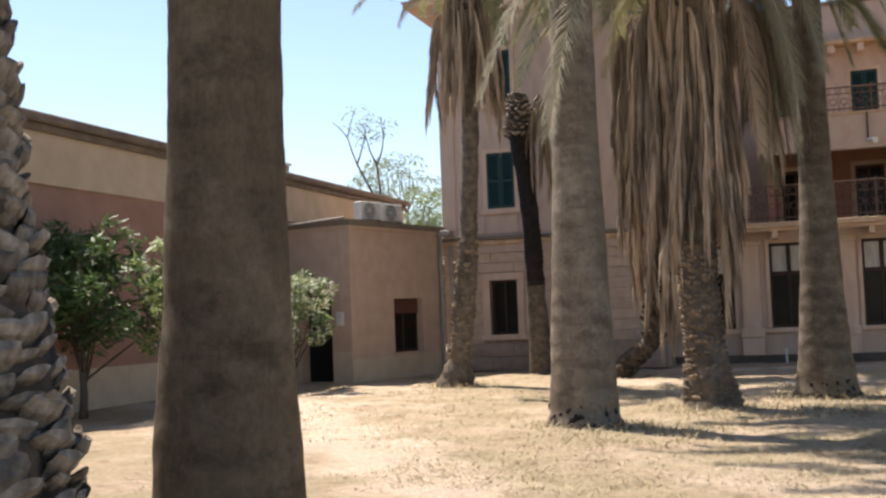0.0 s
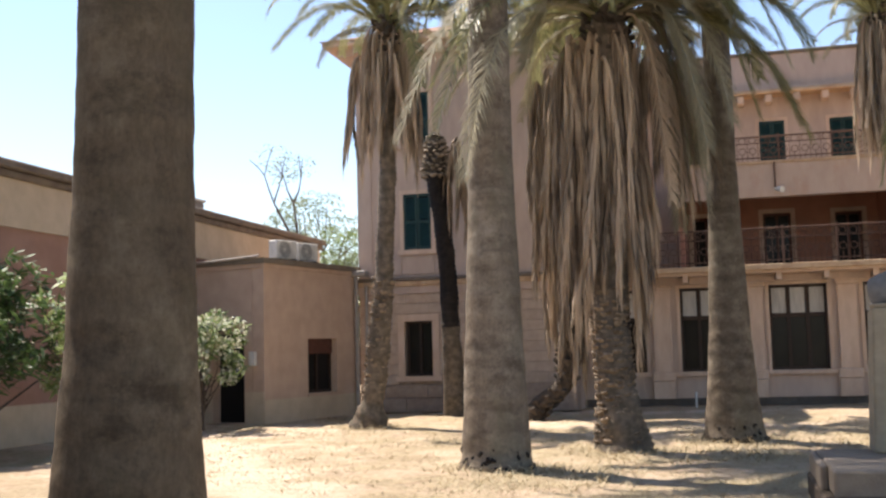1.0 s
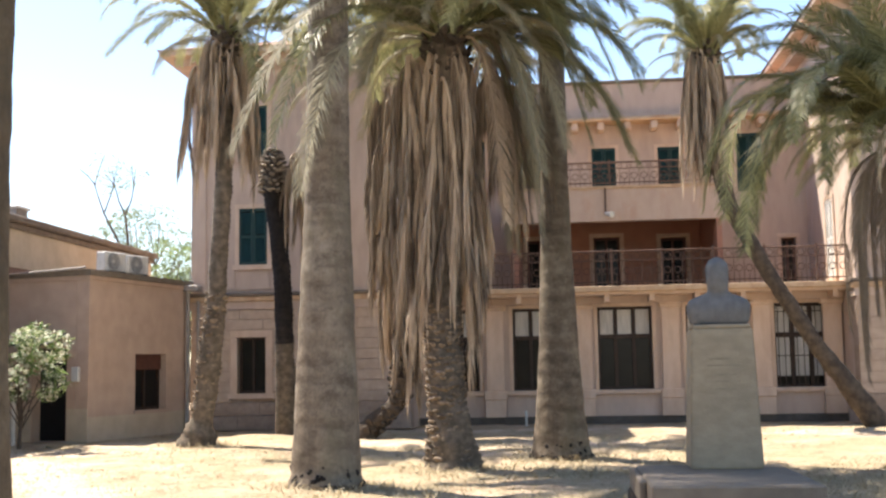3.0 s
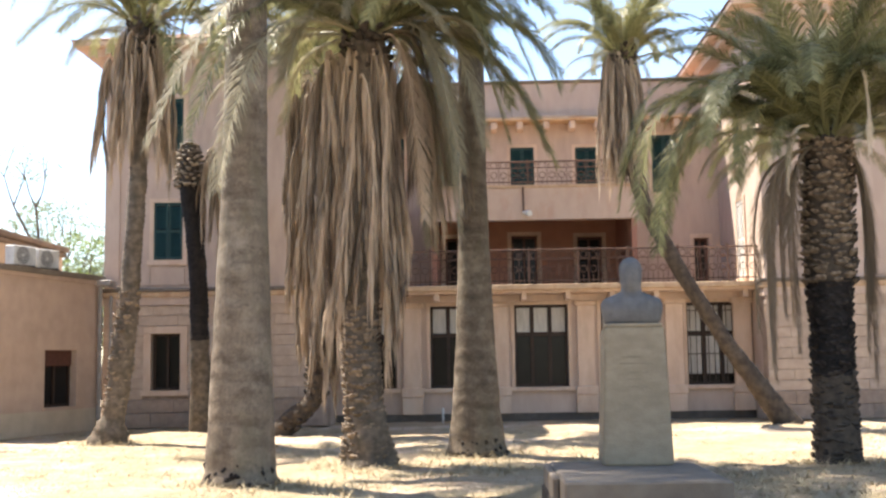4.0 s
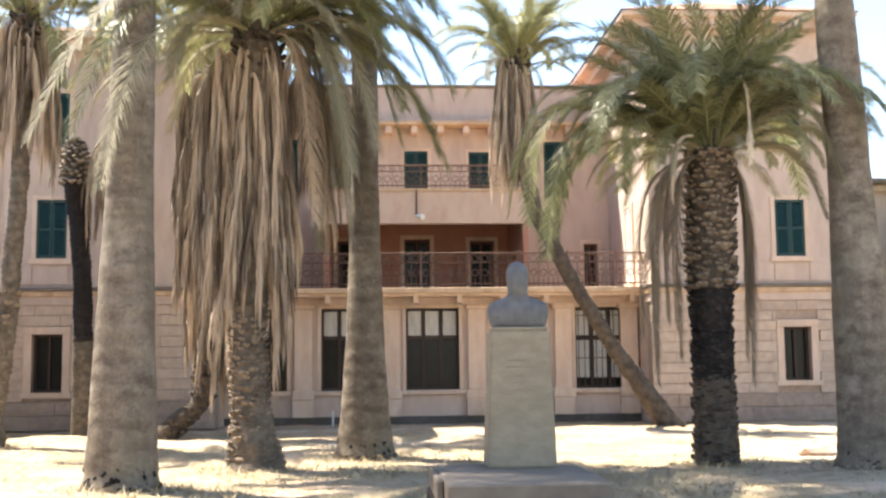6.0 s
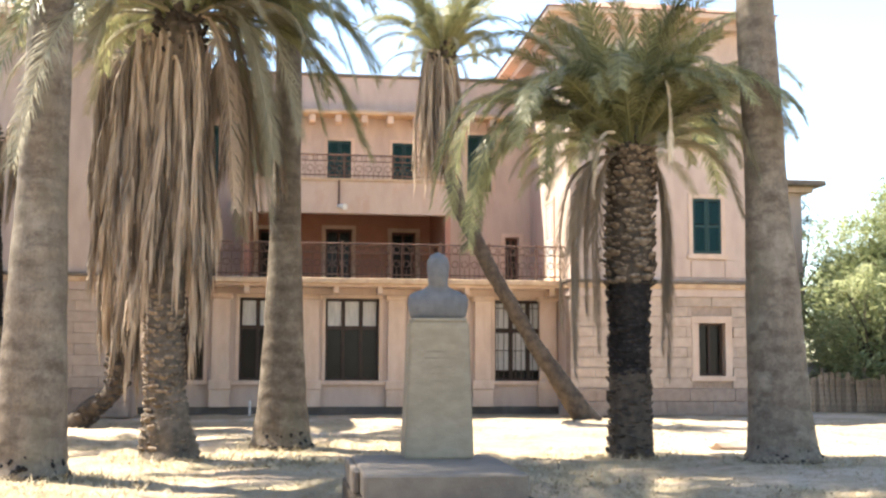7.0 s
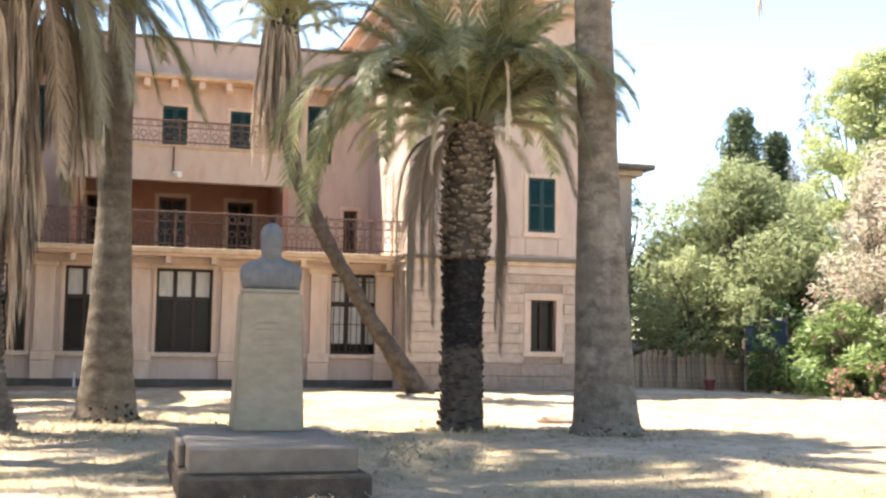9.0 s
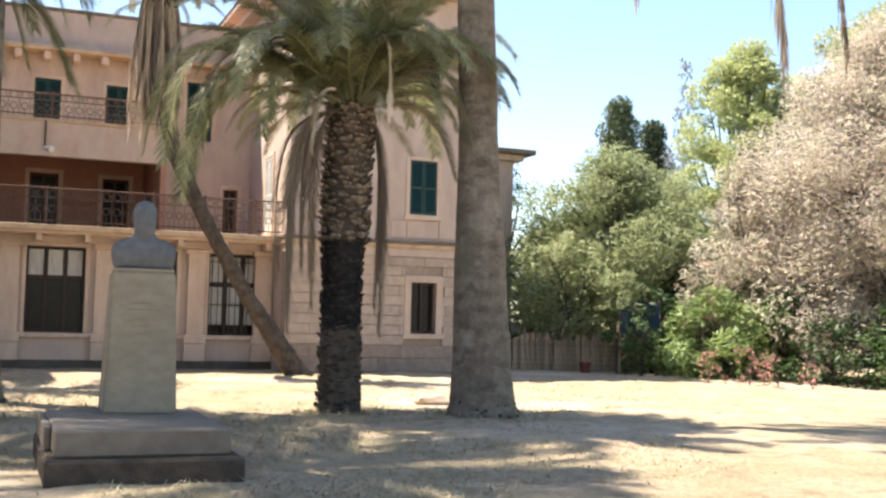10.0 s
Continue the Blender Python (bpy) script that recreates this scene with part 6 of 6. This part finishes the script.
# ---- fence and yard things ----
fence = thing("fence", "weathered brown wooden fence at the yard edge", "fence", (0, 0, 0))
fp = [Vector((15.2, 33.2, 0)), Vector((19.9, 31.6, 0))]
fr = random.Random(5)
n = 34
for i in range(n):
    p = fp[0].lerp(fp[1], i / (n - 1))
    h = 1.12 + fr.uniform(-0.12, 0.12)
    me = mesh_of(slab_box(-0.071, 0.071, -0.012, 0.012, 0, h), FENCE_WOOD, "slat")
    piece("slat", me, fence, pose(p.x, p.y, -0.02, fr.uniform(-3, 3), fr.uniform(-3, 3), -19))
for z in (0.3, 0.9):
    bm = tube(bmesh.new(), [fp[0] + Vector((0, 0.05, z)), fp[1] + Vector((0, 0.05, z))], [0.035, 0.035], 6)
    part("rail", bm, FENCE_WOOD, fence)
for i in range(5):
    p = fp[0].lerp(fp[1], i / 4)
    part("post", tube(bmesh.new(), [(p.x, p.y + 0.1, -0.05), (p.x, p.y + 0.1, 1.35)], [0.06, 0.05], 8), FENCE_WOOD, fence)
hut = thing("shed", "small shed with a pale roof behind the fence", "shed", (17.6, 34.2, 0), -15)
part("wall", slab_box(-0.8, 0.8, 0, 1.2, 0, 1.15), FENCE_WOOD, hut)
bm = bmesh.new()
v = [bm.verts.new(p) for p in ((-0.95, -0.15, 1.12), (0.95, -0.15, 1.12), (0.95, 1.3, 1.12), (-0.95, 1.3, 1.12), (-0.95, 0.57, 1.5), (0.95, 0.57, 1.5))]
for f in ((0, 1, 5, 4), (2, 3, 4, 5), (0, 4, 3), (1, 2, 5), (3, 2, 1, 0)):
    bm.faces.new([v[i] for i in f])
part("roof", bm, ZINC, hut, "pale metal roof")
broad_tree("broadleaf_shrub", "low dark shrub in front of the blue tarpaulin", "shrub", (18.65, 29.5), 1.75, 0.85, LEAF_DEEP, 59, 26, 900, 0.09, 0.03, 0.05, "shrubs along the yard edge")
broad_tree("broadleaf_shrub", "olive green bush overhanging the tarpaulin", "shrub", (18.7, 30.9), 3.2, 1.0, LEAF_OLIVE, 69, 26, 800, 0.085, 0.62, 0.05, "shrubs along the yard edge")
tarp = thing("tarpaulin", "dark blue tarpaulin hanging among the shrubs", "tarpaulin", (19.15, 30.35, 0), -25)
bm = bmesh.new()
bmesh.ops.create_grid(bm, x_segments=14, y_segments=14, size=0.5)
for vtx in bm.verts:
    x, z = vtx.co.x * 1.25, vtx.co.y * 1.0 + 1.75
    vtx.co = Vector((x, 0.12 * math.sin(x * 5) + 0.06 * noise.noise(Vector((x * 3, z * 3, 0))), z))
part("sheet", bm, BLUE, tarp, "", True)
part("pole", tube(bmesh.new(), [(-0.62, 0.05, 0), (-0.62, 0.05, 2.3)], [0.03, 0.03], 6), FENCE_WOOD, tarp)
part("pole", tube(bmesh.new(), [(0.62, 0.05, 0), (0.62, 0.05, 2.3)], [0.03, 0.03], 6), FENCE_WOOD, tarp)
pot = thing("bucket", "red plastic bucket by the fence", "bucket", (17.7, 31.2, 0))
part("body", tube(bmesh.new(), [(0, 0, 0), (0, 0, 0.3)], [0.13, 0.18], 14), RED, pot)
part("rim", tube(bmesh.new(), [(0, 0, 0.29), (0, 0, 0.32)], [0.195, 0.195], 14), RED, pot)
post = thing("marker_post", "short white marker post by the building", "post", (-0.92, 31.2, 0))
part("pole", tube(bmesh.new(), [(0, 0, -0.05), (0, 0, 0.42)], [0.03, 0.03], 8), WHITE, post)
post2 = thing("gate_post", "white post beside the annex door", "post", (-12.75, 25.4, 0))
part("pole", tube(bmesh.new(), [(0, 0, -0.05), (0, 0, 1.2)], [0.05, 0.05], 8), WHITE, post2)
rock = bmesh.new()
bmesh.ops.create_icosphere(rock, subdivisions=2, radius=0.28)
for vtx in rock.verts:
    vtx.co = Vector((vtx.co.x * 1.3, vtx.co.y, vtx.co.z * 0.5)) * (1 + 0.3 * noise.noise(vtx.co * 5))
ob = part("stone", rock, STONE, None)
ob.matrix_basis = pose(8.0, 19.6, 0.04)
tagged(ob, "flat pale stone lying on the dry grass", "stone")

# ---- rusticated blocks of the wings ----


def rustication(parent, x0, x1, hole):
    """Courses of stone blocks with open joints, cut round the window surround."""
    r = random.Random(int(x1 * 10))
    zs = [0.02, 0.42, 0.78]
    while zs[-1] < 3.2:
        zs.append(min(3.335, zs[-1] + 0.285))
    ho = (hole[0] - 0.2, hole[1] + 0.2, hole[2] - 0.14, hole[3] + 0.2)
    for j, (a, b) in enumerate(zip(zs, zs[1:])):
        xs = [x0]
        step = 1.35
        x = x0 + (step * 0.5 if j % 2 else step)
        while x < x1 - 0.3:
            xs.append(x + r.uniform(-0.05, 0.05))
            x += step
        xs.append(x1)
        for p, q in zip(xs, xs[1:]):
            spans = [(p, q)]
            if b > ho[2] + 0.01 and a < ho[3] - 0.01:
                spans = [(s, min(e, ho[0])) for s, e in spans if s < ho[0]] + [(max(s, ho[1]), e) for s, e in spans if e > ho[1]]
            for s, e in spans:
                if e - s < 0.06:
                    continue
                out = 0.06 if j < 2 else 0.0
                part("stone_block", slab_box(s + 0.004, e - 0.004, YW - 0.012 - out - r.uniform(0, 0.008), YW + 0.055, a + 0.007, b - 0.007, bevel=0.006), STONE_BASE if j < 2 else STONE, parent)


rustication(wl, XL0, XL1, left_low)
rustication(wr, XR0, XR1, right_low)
